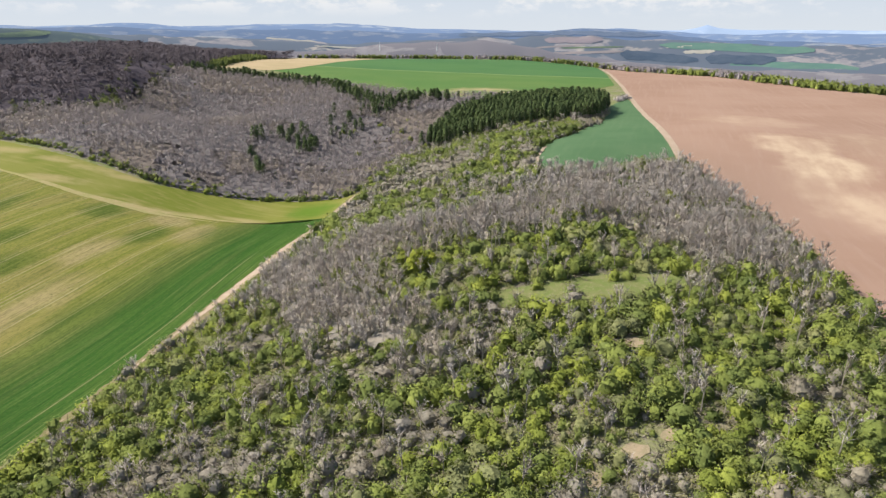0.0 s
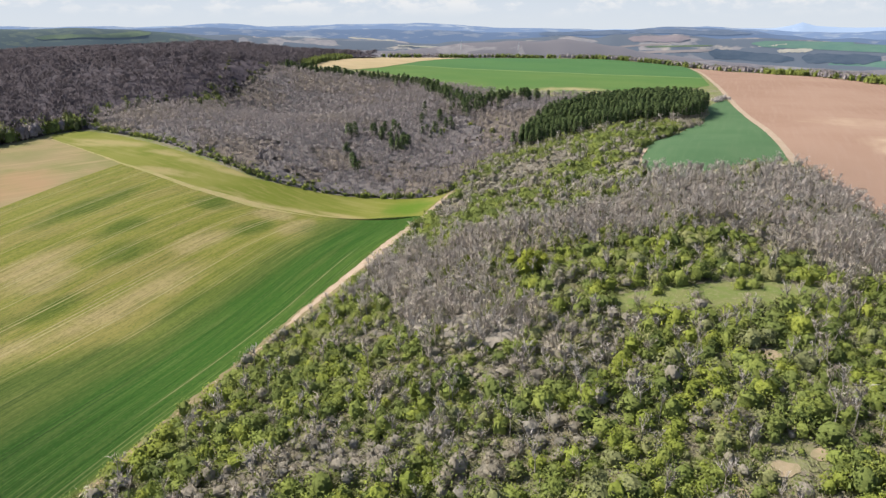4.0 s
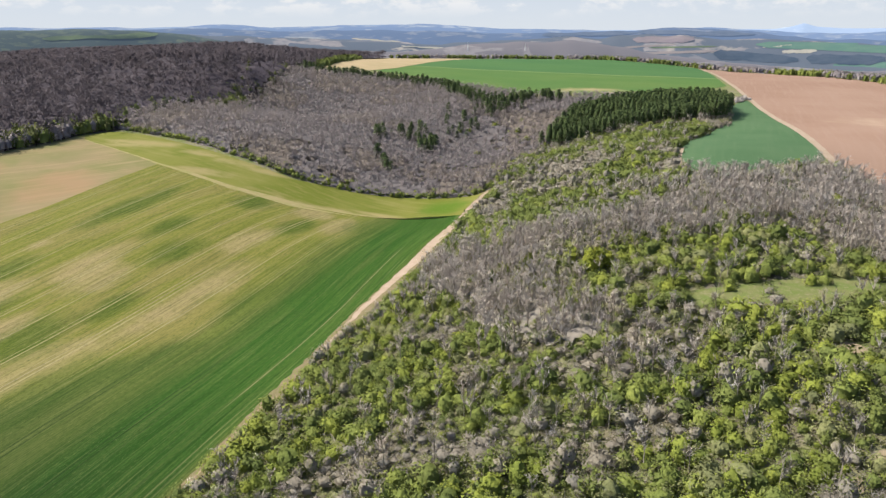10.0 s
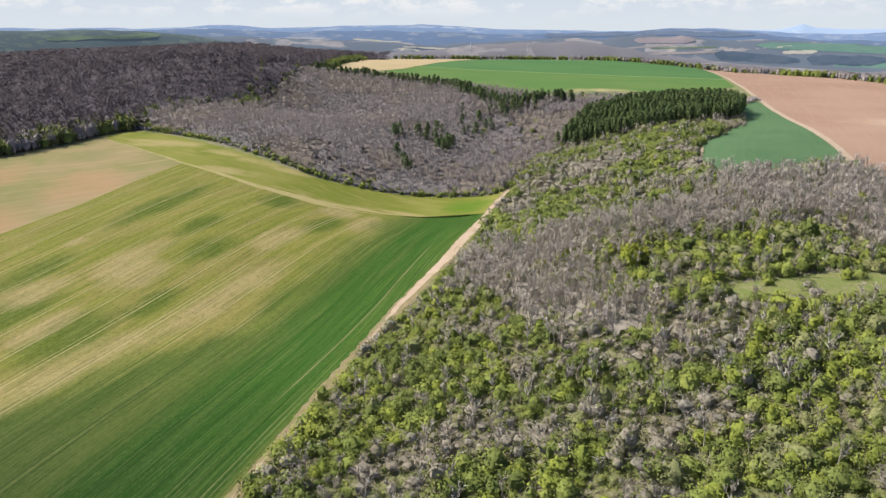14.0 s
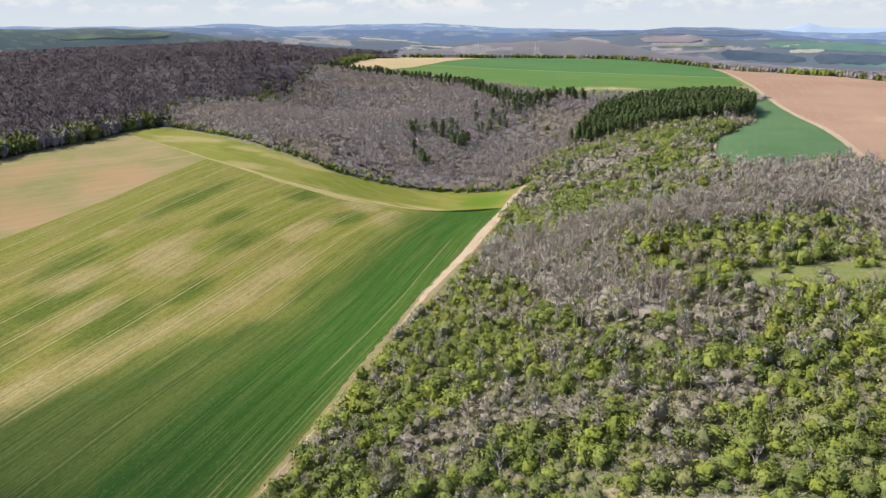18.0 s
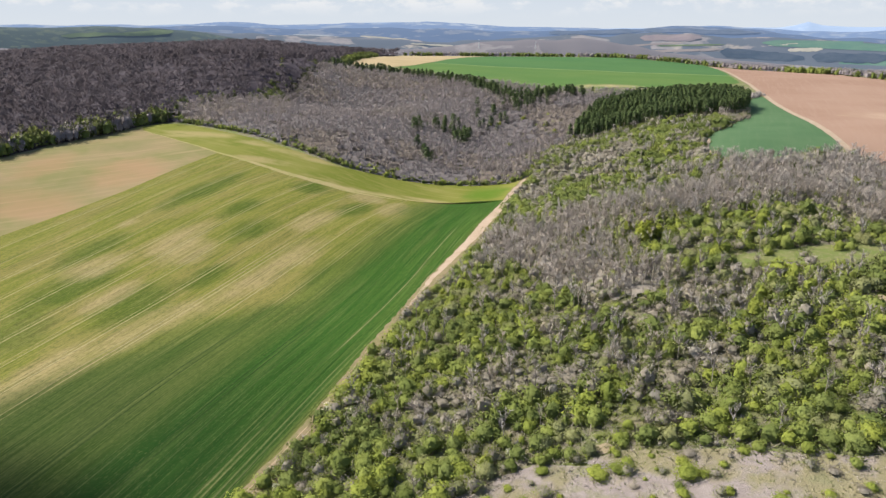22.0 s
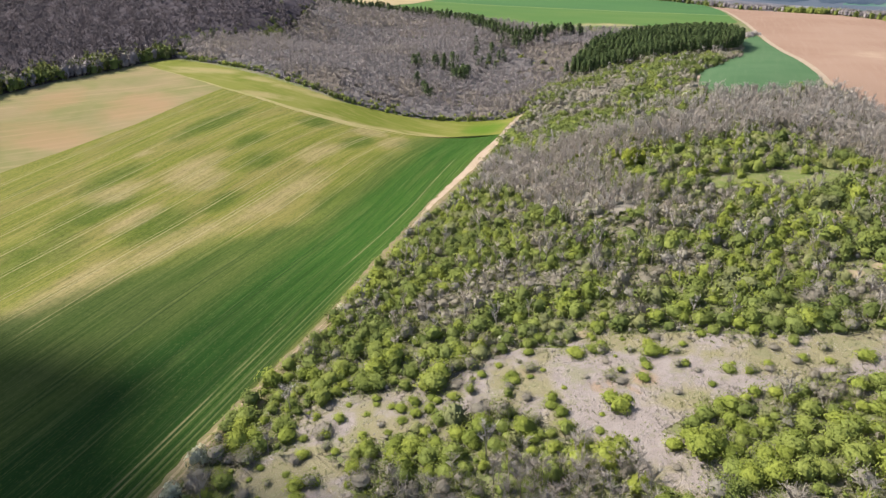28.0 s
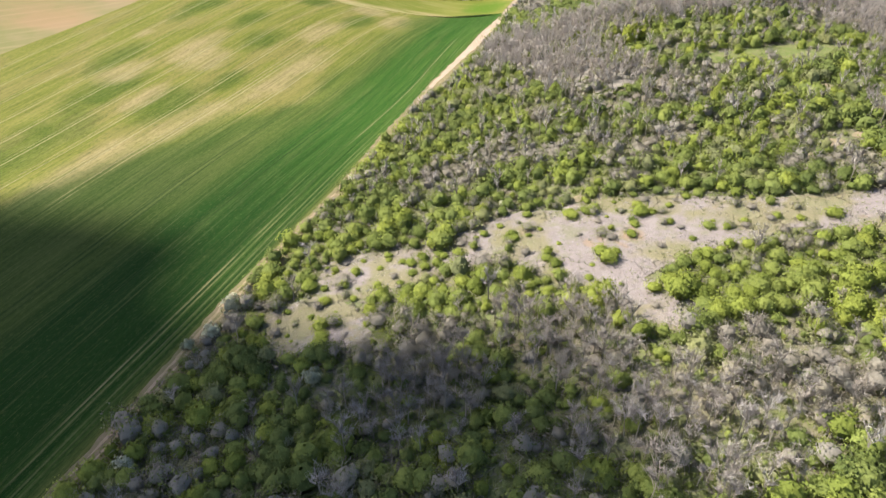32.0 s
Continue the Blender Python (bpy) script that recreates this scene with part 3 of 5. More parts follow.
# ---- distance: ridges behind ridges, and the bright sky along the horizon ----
def hills_material(name, wood, field, pale, haze_glow, share, cell=0.0105):
    """Far country: woods and fields, with haze put into their bluish colours and a faint glow."""
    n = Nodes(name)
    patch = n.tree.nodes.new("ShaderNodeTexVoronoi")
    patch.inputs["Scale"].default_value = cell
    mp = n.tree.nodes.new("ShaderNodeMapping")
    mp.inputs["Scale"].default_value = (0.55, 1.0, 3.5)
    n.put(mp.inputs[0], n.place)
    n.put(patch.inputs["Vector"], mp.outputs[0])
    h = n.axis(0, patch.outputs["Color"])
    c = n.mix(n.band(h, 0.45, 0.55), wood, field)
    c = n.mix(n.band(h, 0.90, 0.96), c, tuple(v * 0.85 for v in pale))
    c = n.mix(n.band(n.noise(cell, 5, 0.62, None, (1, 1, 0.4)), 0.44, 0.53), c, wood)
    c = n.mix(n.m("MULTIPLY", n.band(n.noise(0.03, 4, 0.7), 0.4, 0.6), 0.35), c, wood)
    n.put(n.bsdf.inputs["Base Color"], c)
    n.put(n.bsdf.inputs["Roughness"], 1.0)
    n.put(n.bsdf.inputs["Emission Color"], haze_glow)
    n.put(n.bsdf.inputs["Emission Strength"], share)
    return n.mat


EYE = Vector((-40, -10, 100))  # the middle of the flight: bearings and heights of the far country are given as seen from here


class Ridge:
    """A long hill across the view. top: (bearing, angle of the crest over the horizontal), in degrees."""

    def __init__(self, label, dist, deep, base, top, rough, mat, seed, span=(-62, 62)):
        self.dist, self.deep, self.base, self.rough, self.seed, self.top = dist, deep, base, rough, seed, top
        az, steps = np.arange(span[0], span[1] + 0.01, 0.3), np.array([-1.0, -0.8, -0.6, -0.4, -0.2, 0.0, 0.3, 0.6])
        A, S = np.meshgrid(az, steps)
        k = np.arange(A.size).reshape(A.shape)
        f = np.stack([k[:-1, :-1], k[:-1, 1:], k[1:, 1:], k[1:, :-1]], -1).reshape(-1, 4)
        tagged(new("distant_hills", shade_smooth(mesh_np("distant_hills", self.at(A, S).reshape(-1, 3), f, [mat]))), label, "hills", kind="structure")

    def at(self, A, S):
        """Places on the hill by bearing and by how far up its flank (-1 foot, 0 crest)."""
        crest = self.dist * np.tan(np.radians(np.interp(A, [p[0] for p in self.top], [p[1] for p in self.top]))) + EYE.z
        crest = crest + self.rough * ((vnoise(A, 0 * A, 4.0, self.seed) - 0.5) * 1.6 + (vnoise(A, 0 * A, 1.3, self.seed + 1) - 0.5))
        prof = np.interp(S, [-1, -.75, -.5, -.25, 0, .25, .6], [0, .24, .58, .88, 1, .93, .5])
        d = self.dist + self.deep * S + 30 * (vnoise(A * .4, S * 2, 1.0, self.seed + 2) - 0.5)
        z = self.base + (crest - self.base) * prof + self.rough * 1.2 * (vnoise(A * .45, S * 3, 1.0, self.seed + 5) - 0.5) * (1 - np.abs(S))
        return np.stack([EYE.x + d * np.sin(np.radians(A)), EYE.y + d * np.cos(np.radians(A)), z], -1)

    def patch(self, name, label, category, mat, left, right, low, high, lift=2.0, ragged=0.0):
        """A wood or field on the flank between two bearings; low and high: its lower and upper edge there, as angles (at left, at right)."""
        flank, cols, lines = np.linspace(-1, 0.05, 60), np.linspace(left, right, 49), np.linspace(0, 1, 5)
        verts = []
        for i, a in enumerate(cols):
            t = i / 48
            P = self.at(np.full(60, a), flank)
            up = np.degrees(np.arctan2(P[:, 2] - EYE.z, np.hypot(P[:, 0] - EYE.x, P[:, 1] - EYE.y)))
            lo, hi = low[0] + (low[1] - low[0]) * t, high[0] + (high[1] - high[0]) * t
            full = min(1.0, 0.25 + 9 * t, 0.25 + 5 * (1 - t))
            wob = [(ragged + .03) * float(vnoise(i * 1.0, self.seed, 9.0, n) + .5 * vnoise(i * 1.0, self.seed, 3.5, n + 1) - .75) for n in (7, 17)]
            mid, half = (lo + hi) / 2, (hi - lo) / 2 * full
            s = np.interp(mid - half + wob[0] + (2 * half - wob[0] + wob[1]) * lines, np.maximum.accumulate(up), flank)
            verts.append(self.at(np.full(5, a), s) + np.array([0, 0, lift]))
        k = np.arange(245).reshape(49, 5)
        f = np.stack([k[:-1, :-1], k[1:, :-1], k[1:, 1:], k[:-1, 1:]], -1).reshape(-1, 4)
        return tagged(new(name, shade_smooth(mesh_np(name, np.concatenate(verts), f, [mat]))), label, category, kind="structure")


def far_plain(name, a, b, haze_glow, share, scale=0.02):
    """One far field or wood, mottled, with haze put in as bluish colour and glow."""
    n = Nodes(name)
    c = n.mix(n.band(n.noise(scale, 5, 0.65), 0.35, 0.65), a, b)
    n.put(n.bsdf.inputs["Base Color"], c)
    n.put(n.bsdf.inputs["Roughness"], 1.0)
    n.put(n.bsdf.inputs["Emission Color"], haze_glow)
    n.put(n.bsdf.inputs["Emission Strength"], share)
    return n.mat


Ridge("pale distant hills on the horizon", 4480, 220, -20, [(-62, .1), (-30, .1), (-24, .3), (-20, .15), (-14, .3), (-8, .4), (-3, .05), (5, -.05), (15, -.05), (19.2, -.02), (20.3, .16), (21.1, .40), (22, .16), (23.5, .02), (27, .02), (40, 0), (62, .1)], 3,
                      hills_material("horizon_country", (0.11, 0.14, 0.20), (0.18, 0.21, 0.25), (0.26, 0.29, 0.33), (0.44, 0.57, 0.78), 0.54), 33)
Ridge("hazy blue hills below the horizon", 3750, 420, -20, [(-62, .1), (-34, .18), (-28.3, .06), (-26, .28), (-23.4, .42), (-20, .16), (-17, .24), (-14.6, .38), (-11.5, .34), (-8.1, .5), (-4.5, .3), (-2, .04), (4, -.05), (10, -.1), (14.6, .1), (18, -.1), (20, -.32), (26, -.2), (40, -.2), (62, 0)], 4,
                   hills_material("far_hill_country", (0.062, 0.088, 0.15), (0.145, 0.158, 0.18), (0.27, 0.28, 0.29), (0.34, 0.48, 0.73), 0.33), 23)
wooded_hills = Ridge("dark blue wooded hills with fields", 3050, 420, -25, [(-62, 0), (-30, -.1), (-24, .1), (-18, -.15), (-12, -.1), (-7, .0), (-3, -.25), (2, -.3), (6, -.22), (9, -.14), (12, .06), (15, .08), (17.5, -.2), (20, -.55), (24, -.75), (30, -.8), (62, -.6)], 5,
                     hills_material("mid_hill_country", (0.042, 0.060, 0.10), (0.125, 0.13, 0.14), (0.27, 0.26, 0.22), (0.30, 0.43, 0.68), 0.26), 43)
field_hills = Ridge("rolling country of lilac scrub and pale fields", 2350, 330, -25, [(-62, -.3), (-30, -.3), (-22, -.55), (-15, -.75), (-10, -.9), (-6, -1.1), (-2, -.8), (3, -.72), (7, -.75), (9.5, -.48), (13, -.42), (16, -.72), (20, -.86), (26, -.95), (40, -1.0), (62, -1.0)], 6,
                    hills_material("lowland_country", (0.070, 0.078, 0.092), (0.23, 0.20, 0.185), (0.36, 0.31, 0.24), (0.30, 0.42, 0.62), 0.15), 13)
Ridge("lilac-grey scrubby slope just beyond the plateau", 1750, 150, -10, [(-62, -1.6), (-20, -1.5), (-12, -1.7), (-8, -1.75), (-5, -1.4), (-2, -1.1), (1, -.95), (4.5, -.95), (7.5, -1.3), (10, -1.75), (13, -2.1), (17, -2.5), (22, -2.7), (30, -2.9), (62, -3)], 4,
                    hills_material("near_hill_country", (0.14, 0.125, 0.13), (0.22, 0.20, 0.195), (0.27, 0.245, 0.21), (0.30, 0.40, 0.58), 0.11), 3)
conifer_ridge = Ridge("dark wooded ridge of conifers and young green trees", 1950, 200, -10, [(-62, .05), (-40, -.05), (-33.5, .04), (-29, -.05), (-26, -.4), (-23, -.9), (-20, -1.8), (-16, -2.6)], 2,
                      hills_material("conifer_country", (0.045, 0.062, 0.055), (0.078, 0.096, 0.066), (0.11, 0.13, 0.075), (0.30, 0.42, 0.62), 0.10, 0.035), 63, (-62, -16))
# haze over the far patches, put in as a faint blue emission
HAZE_GLOW = (0.30, 0.42, 0.62)
F_WOOD = far_plain("far_dark_wood", (0.026, 0.040, 0.060), (0.048, 0.062, 0.082), HAZE_GLOW, 0.11)
F_WOOD_FAR = far_plain("far_ridge_wood", (0.050, 0.066, 0.098), (0.075, 0.09, 0.125), HAZE_GLOW, 0.19)
F_TEAL = far_plain("far_teal_crop", (0.065, 0.135, 0.095), (0.085, 0.155, 0.105), HAZE_GLOW, 0.11)
F_PALE = far_plain("far_pale_ground", (0.34, 0.315, 0.26), (0.26, 0.25, 0.20), HAZE_GLOW, 0.10)
F_TAN = far_plain("far_fallow", (0.215, 0.18, 0.165), (0.18, 0.155, 0.145), HAZE_GLOW, 0.10)
F_SCRUB = far_plain("far_scrub", (0.165, 0.135, 0.145), (0.20, 0.165, 0.165), HAZE_GLOW, 0.10)
F_LIGHT = far_plain("far_light_green", (0.11, 0.145, 0.07), (0.075, 0.105, 0.055), HAZE_GLOW, 0.08)
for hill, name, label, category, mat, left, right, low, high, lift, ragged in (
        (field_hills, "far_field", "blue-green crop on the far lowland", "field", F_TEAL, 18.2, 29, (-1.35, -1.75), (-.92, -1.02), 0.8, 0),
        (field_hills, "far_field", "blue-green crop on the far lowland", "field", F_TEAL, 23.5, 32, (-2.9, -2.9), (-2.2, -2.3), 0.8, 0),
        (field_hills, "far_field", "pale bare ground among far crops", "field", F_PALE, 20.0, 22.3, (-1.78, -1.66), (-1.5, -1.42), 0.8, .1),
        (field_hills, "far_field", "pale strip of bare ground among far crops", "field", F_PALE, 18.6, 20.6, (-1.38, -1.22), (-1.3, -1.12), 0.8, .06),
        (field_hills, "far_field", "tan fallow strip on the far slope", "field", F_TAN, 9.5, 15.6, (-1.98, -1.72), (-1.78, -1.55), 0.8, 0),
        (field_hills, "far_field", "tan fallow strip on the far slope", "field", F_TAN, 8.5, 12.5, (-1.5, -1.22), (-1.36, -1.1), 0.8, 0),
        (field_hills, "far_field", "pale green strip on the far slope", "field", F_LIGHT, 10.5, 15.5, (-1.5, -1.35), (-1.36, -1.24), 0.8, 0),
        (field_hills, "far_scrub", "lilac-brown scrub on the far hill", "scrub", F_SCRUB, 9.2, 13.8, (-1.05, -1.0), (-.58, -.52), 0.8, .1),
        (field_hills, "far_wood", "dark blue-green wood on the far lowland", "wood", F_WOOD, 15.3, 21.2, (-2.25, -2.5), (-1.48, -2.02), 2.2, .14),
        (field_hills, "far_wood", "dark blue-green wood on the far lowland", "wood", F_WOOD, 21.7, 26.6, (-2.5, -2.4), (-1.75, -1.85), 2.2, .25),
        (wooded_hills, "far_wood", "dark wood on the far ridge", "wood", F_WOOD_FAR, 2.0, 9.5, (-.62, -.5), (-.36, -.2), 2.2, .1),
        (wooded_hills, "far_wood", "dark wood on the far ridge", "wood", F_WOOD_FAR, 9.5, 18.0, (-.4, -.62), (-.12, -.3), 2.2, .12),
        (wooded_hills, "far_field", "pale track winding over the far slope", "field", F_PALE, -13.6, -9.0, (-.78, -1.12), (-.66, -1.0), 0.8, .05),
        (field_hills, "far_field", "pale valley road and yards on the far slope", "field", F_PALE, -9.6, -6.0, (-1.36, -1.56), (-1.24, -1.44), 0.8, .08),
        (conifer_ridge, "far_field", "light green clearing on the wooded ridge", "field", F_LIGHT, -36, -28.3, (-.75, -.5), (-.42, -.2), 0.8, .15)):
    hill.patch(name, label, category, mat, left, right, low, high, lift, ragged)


def sky_ring():
    n = Nodes("sky_haze")
    z = n.axis(2)
    cloud = n.band(n.noise(0.0034, 6, 0.6, None, (1, 1, 0.42)), 0.46, 0.60)
    up = n.band(z, 0, 900)
    c = n.mix(up, (0.84, 0.90, 0.97), (0.58, 0.74, 0.95))
    c = n.mix(n.m("MULTIPLY", cloud, n.band(z, 150, 300)), c, (1.02, 1.03, 1.05))
    n.put(n.bsdf.inputs["Base Color"], (0, 0, 0))
    n.put(n.bsdf.inputs["Specular IOR Level"], 0.0)
    n.put(n.bsdf.inputs["Emission Color"], c)
    n.put(n.bsdf.inputs["Emission Strength"], 0.60)
    a, h = np.meshgrid(np.linspace(0, 2 * math.pi, 97), np.array([-60.0, 150, 400, 800, 1300]))
    k = np.arange(a.size).reshape(a.shape)
    f = np.stack([k[:-1, :-1], k[1:, :-1], k[1:, 1:], k[:-1, 1:]], -1).reshape(-1, 4)
    me = mesh_np("sky_backdrop", np.stack([4850 * np.sin(a), 4850 * np.cos(a), h], -1).reshape(-1, 3), f, [n.mat])
    tagged(new("sky_backdrop", shade_smooth(me)), "pale hazy sky with thin white cloud", "sky", kind="structure")


sky_ring()


# ---- clouds: one of them shades the near field ----
def cloud(spots, height, seed):
    rng, verts, faces = np.random.default_rng(seed), [], []
    for x, y, r in spots:
        for k in range(54):
            a, q = rng.uniform(0, 6.283), math.sqrt(rng.uniform(0, 1)) * r
            s = r * rng.uniform(0.22, 0.42) * (1.15 - 0.55 * q / r)
            bm = bmesh.new()
            bmesh.ops.create_icosphere(bm, subdivisions=1, radius=1)
            base = len(verts)
            for v in bm.verts:
                g = 1 + 0.35 * noise.noise(v.co * 1.6 + Vector((k, seed, x)))
                verts.append((x + math.cos(a) * q + v.co.x * s * g, y + math.sin(a) * q + v.co.y * s * g, height + max(v.co.z, -0.25) * s * g * 0.7))
            faces += [[base + v.index for v in f.verts] for f in bm.faces]
            bm.free()
    n = Nodes("cloud_vapour")
    me = shade_smooth(mesh_np("cloud", verts, faces, [n.done((0.93, 0.94, 0.96), 1.0)]))
    return tagged(new("cloud", me), "white heaped fair-weather cloud high over the field", "cloud")


CLOUD_Z = 1100.0
drift = SUN * ((CLOUD_Z - 8) / SUN.z)
SHADED = ((-180, 56, 30), (-148, 54, 22), (-215, 58, 34), (-172, 36, 40), (-160, 6, 50), (-205, 42, 44), (-200, 0, 60), (-146, 44, 22), (-245, 44, 46), (-142, 8, 26), (-165, -44, 66), (-112, -24, 38), (-94, -2, 24), (-78, 2, 24), (-60, 4, 22), (-46, 4, 20), (-37, 6, 15), (-30, -10, 20), (-70, -30, 44), (-190, 30, 34), (-158, 34, 28), (-140, 26, 20), (-180, -10, 40), (-128, 4, 20), (-112, 0, 20), (-100, -12, 26), (-84, -14, 24), (-58, -10, 22), (-225, 34, 40), (-126, 26, 16), (-118, 22, 18), (-110, 20, 17), (-101, 20, 16), (-92, 14, 18), (-84, 12, 16), (-70, 14, 14), (-134, 34, 15))
cloud([(x + drift.x, y + drift.y, r) for x, y, r in SHADED], CLOUD_Z, 4)


# ---- plants: shapes ----
def unit(v):
    return v / np.maximum(np.linalg.norm(v, axis=-1, keepdims=True), 1e-9)


def soft(tris, normal):
    """Triangles (n, 3, 3) with the normals by which they are shaded: (n, 3, 6)."""
    normal = np.asarray(normal, float)
    if normal.ndim == 2:
        normal = np.repeat(normal[:, None], 3, 1)
    return np.concatenate([tris, unit(normal)], -1)


def faced(tris):
    """Triangles with their own flat normals."""
    return soft(tris, np.cross(tris[:, 1] - tris[:, 0], tris[:, 2] - tris[:, 0]))


def cards(p, normal, size, rng, slim=0.62):
    """Small three-cornered leaf clumps at p: verts (n, 3, 3)."""
    t = unit(np.cross(normal, rng.normal(size=p.shape)))
    b = np.cross(unit(normal), t)
    size = size[:, None]
    return np.stack([p + t * size, p - t * size * .55 + b * size * slim * 1.15, p - t * size * .55 - b * size * slim * 1.15], 1)


def sticks(a, b, w, rng):
    """Thin tapering twigs from a to b: verts (n, 3, 3), pointed at b."""
    side = unit(np.cross(b - a, rng.normal(size=a.shape))) * w[:, None]
    return np.stack([a - side, a + side, b], 1)


def halves(q):
    """Quads (n, 4, k) cut into triangles (2n, 3, k)."""
    return np.concatenate([q[:, [0, 1, 2]], q[:, [0, 2, 3]]])


def prism(path, radii, sides=5):
    """A tapering limb along a path, as triangles (n, 3, 3)."""
    rings, out = [], []
    for p, r in zip(path, radii):
        ang = np.arange(sides) * 2 * math.pi / sides
        rings.append(np.stack([p[0] + r * np.cos(ang), p[1] + r * np.sin(ang), 0 * ang + p[2]], -1))
    for a, b in zip(rings, rings[1:]):
        out.append(np.stack([a, np.roll(a, -1, 0), np.roll(b, -1, 0), b], 1))
    return halves(np.concatenate(out))


def stems(rng, count, spread, top, r):
    """A few crooked stems from one root."""
    out = []
    for k in range(count):
        a = rng.uniform(0, 6.283)
        e = np.array([math.cos(a) * spread, math.sin(a) * spread, top * rng.uniform(0.75, 1.0)])
        m = e * np.array([0.35, 0.35, 0.55]) + rng.normal(size=3) * 0.03
        out.append(prism([np.array([0, 0, -0.15]), m, e], [r, r * 0.7, r * 0.25], 4))
    return faced(np.concatenate(out))


def lobed(rng, lobes, tall, spread, low, high):
    """Centres and radii of the round masses that make up one crown."""
    at, out = np.arange(lobes) * 2.4 + rng.uniform(0, 6), spread * np.sqrt((np.arange(lobes) + .3) / lobes) * rng.uniform(.75, 1.2, lobes)
    c = np.stack([np.cos(at) * out, np.sin(at) * out, (.76 - .72 * out + rng.uniform(-.12, .12, lobes)) * tall], -1)
    return c, rng.uniform(low, high, lobes)


def lump(c, r, tall, ring, fill):
    """The lumpy inner mass of several round lobes, shaded smooth."""
    a, e = np.meshgrid(np.linspace(0, 2 * math.pi, ring + 1), np.linspace(1.45, -.45, ring // 2 + 1))
    way = np.stack([np.cos(a) * np.cos(e), np.sin(a) * np.cos(e), np.sin(e)], -1)
    root = np.array([0, 0, .4 * tall])
    along = np.einsum("ijk,lk->ijl", way, c - root)
    gap = r**2 - (((c - root) ** 2).sum(-1) - along**2)
    reach = np.maximum(np.where(gap > 0, along + np.sqrt(np.maximum(gap, 0)), 0).max(-1), .34) * fill
    reach[:, -1] = reach[:, 0]
    g = np.concatenate([root + way * reach[..., None], unit(way * .7 + np.array([0, 0, .55]))], -1)
    return halves(np.stack([g[:-1, :-1], g[1:, :-1], g[1:, 1:], g[:-1, 1:]], 2).reshape(-1, 4, 6))


def crown_way(p, d, tall, rng, loose):
    """Which way leaves at p face: partly out of their lobe, partly out of the whole crown."""
    return unit(.35 * d + .35 * unit(p - np.array([0, 0, .25 * tall])) + rng.normal(size=p.shape) * loose + np.array([0, 0, .48]))


def leafy(seed, count, size, lobes=7, tall=0.9, ring=9, fill=.72):
    """A rounded shrub about 1 in radius: (wood, leaves: a lumpy inner mass and leaf clumps over it)."""
    rng = np.random.default_rng(seed)
    c, r = lobed(rng, lobes, tall, .66, .25, .5)
    k = rng.integers(0, lobes, count)
    d = unit(rng.normal(size=(count, 3)) + np.array([0, 0, .4]))
    p = c[k] + d * (r[k] * rng.uniform(.70, 1.10, count))[:, None]
    p[:, 2] = np.abs(p[:, 2]) + .03
    nrm = unit(d + rng.normal(size=(count, 3)) * .6 + np.array([0, 0, .3]))
    leaves = soft(cards(p, nrm, size * rng.uniform(.6, 1.5, count), rng, .45), crown_way(p, d, tall, rng, .22))
    return stems(rng, 4, .4, .8 * tall, .035), np.concatenate([lump(c, r, tall, ring, fill), leaves])


def bare_shrub(seed, count, width, tall=0.95, lobes=8, ring=6, fill=.6):
    """A grey leafless shrub, 1 in radius: a lumpy dome of fine twigs."""
    rng = np.random.default_rng(seed)
    c, r = lobed(rng, lobes, tall, .54, .32, .5)
    k = rng.integers(0, lobes, count)
    d = unit(rng.normal(size=(count, 3)) + np.array([0, 0, .45]))
    p = c[k] + d * (r[k] * rng.uniform(.42, 1.02, count))[:, None]
    p[:, 2] = np.abs(p[:, 2])
    out = unit(d + rng.normal(size=d.shape) * .8 + np.array([0, 0, .3]))
    twigs = soft(sticks(p, p + out * rng.uniform(.08, .24, count)[:, None], width * rng.uniform(.6, 1.2, count), rng), crown_way(p, d, tall, rng, .22))
    return stems(rng, 5, .5, .7 * tall, .03), np.concatenate([lump(c, r, tall, ring, fill), twigs])


def budding(seed, count, width, leaves, size, ring=6):
    """A shrub coming into leaf: (twigs, sparse young leaves)."""
    rng = np.random.default_rng(seed)
    _, twigs = bare_shrub(seed, count, width, 1.05, 7, ring, .55)
    c, r = lobed(rng, 8, 1.0, .6, .3, .5)
    k = rng.integers(0, 8, leaves)
    d = unit(rng.normal(size=(leaves, 3)) + np.array([0, 0, .3]))
    p = c[k] + d * (r[k] * rng.uniform(.5, 1.1, leaves))[:, None]
    p[:, 2] = np.abs(p[:, 2]) + .05
    return twigs, soft(cards(p, unit(d + rng.normal(size=p.shape) * .7), size * rng.uniform(.6, 1.4, leaves), rng, .5), crown_way(p, d, 1.0, rng, .24))


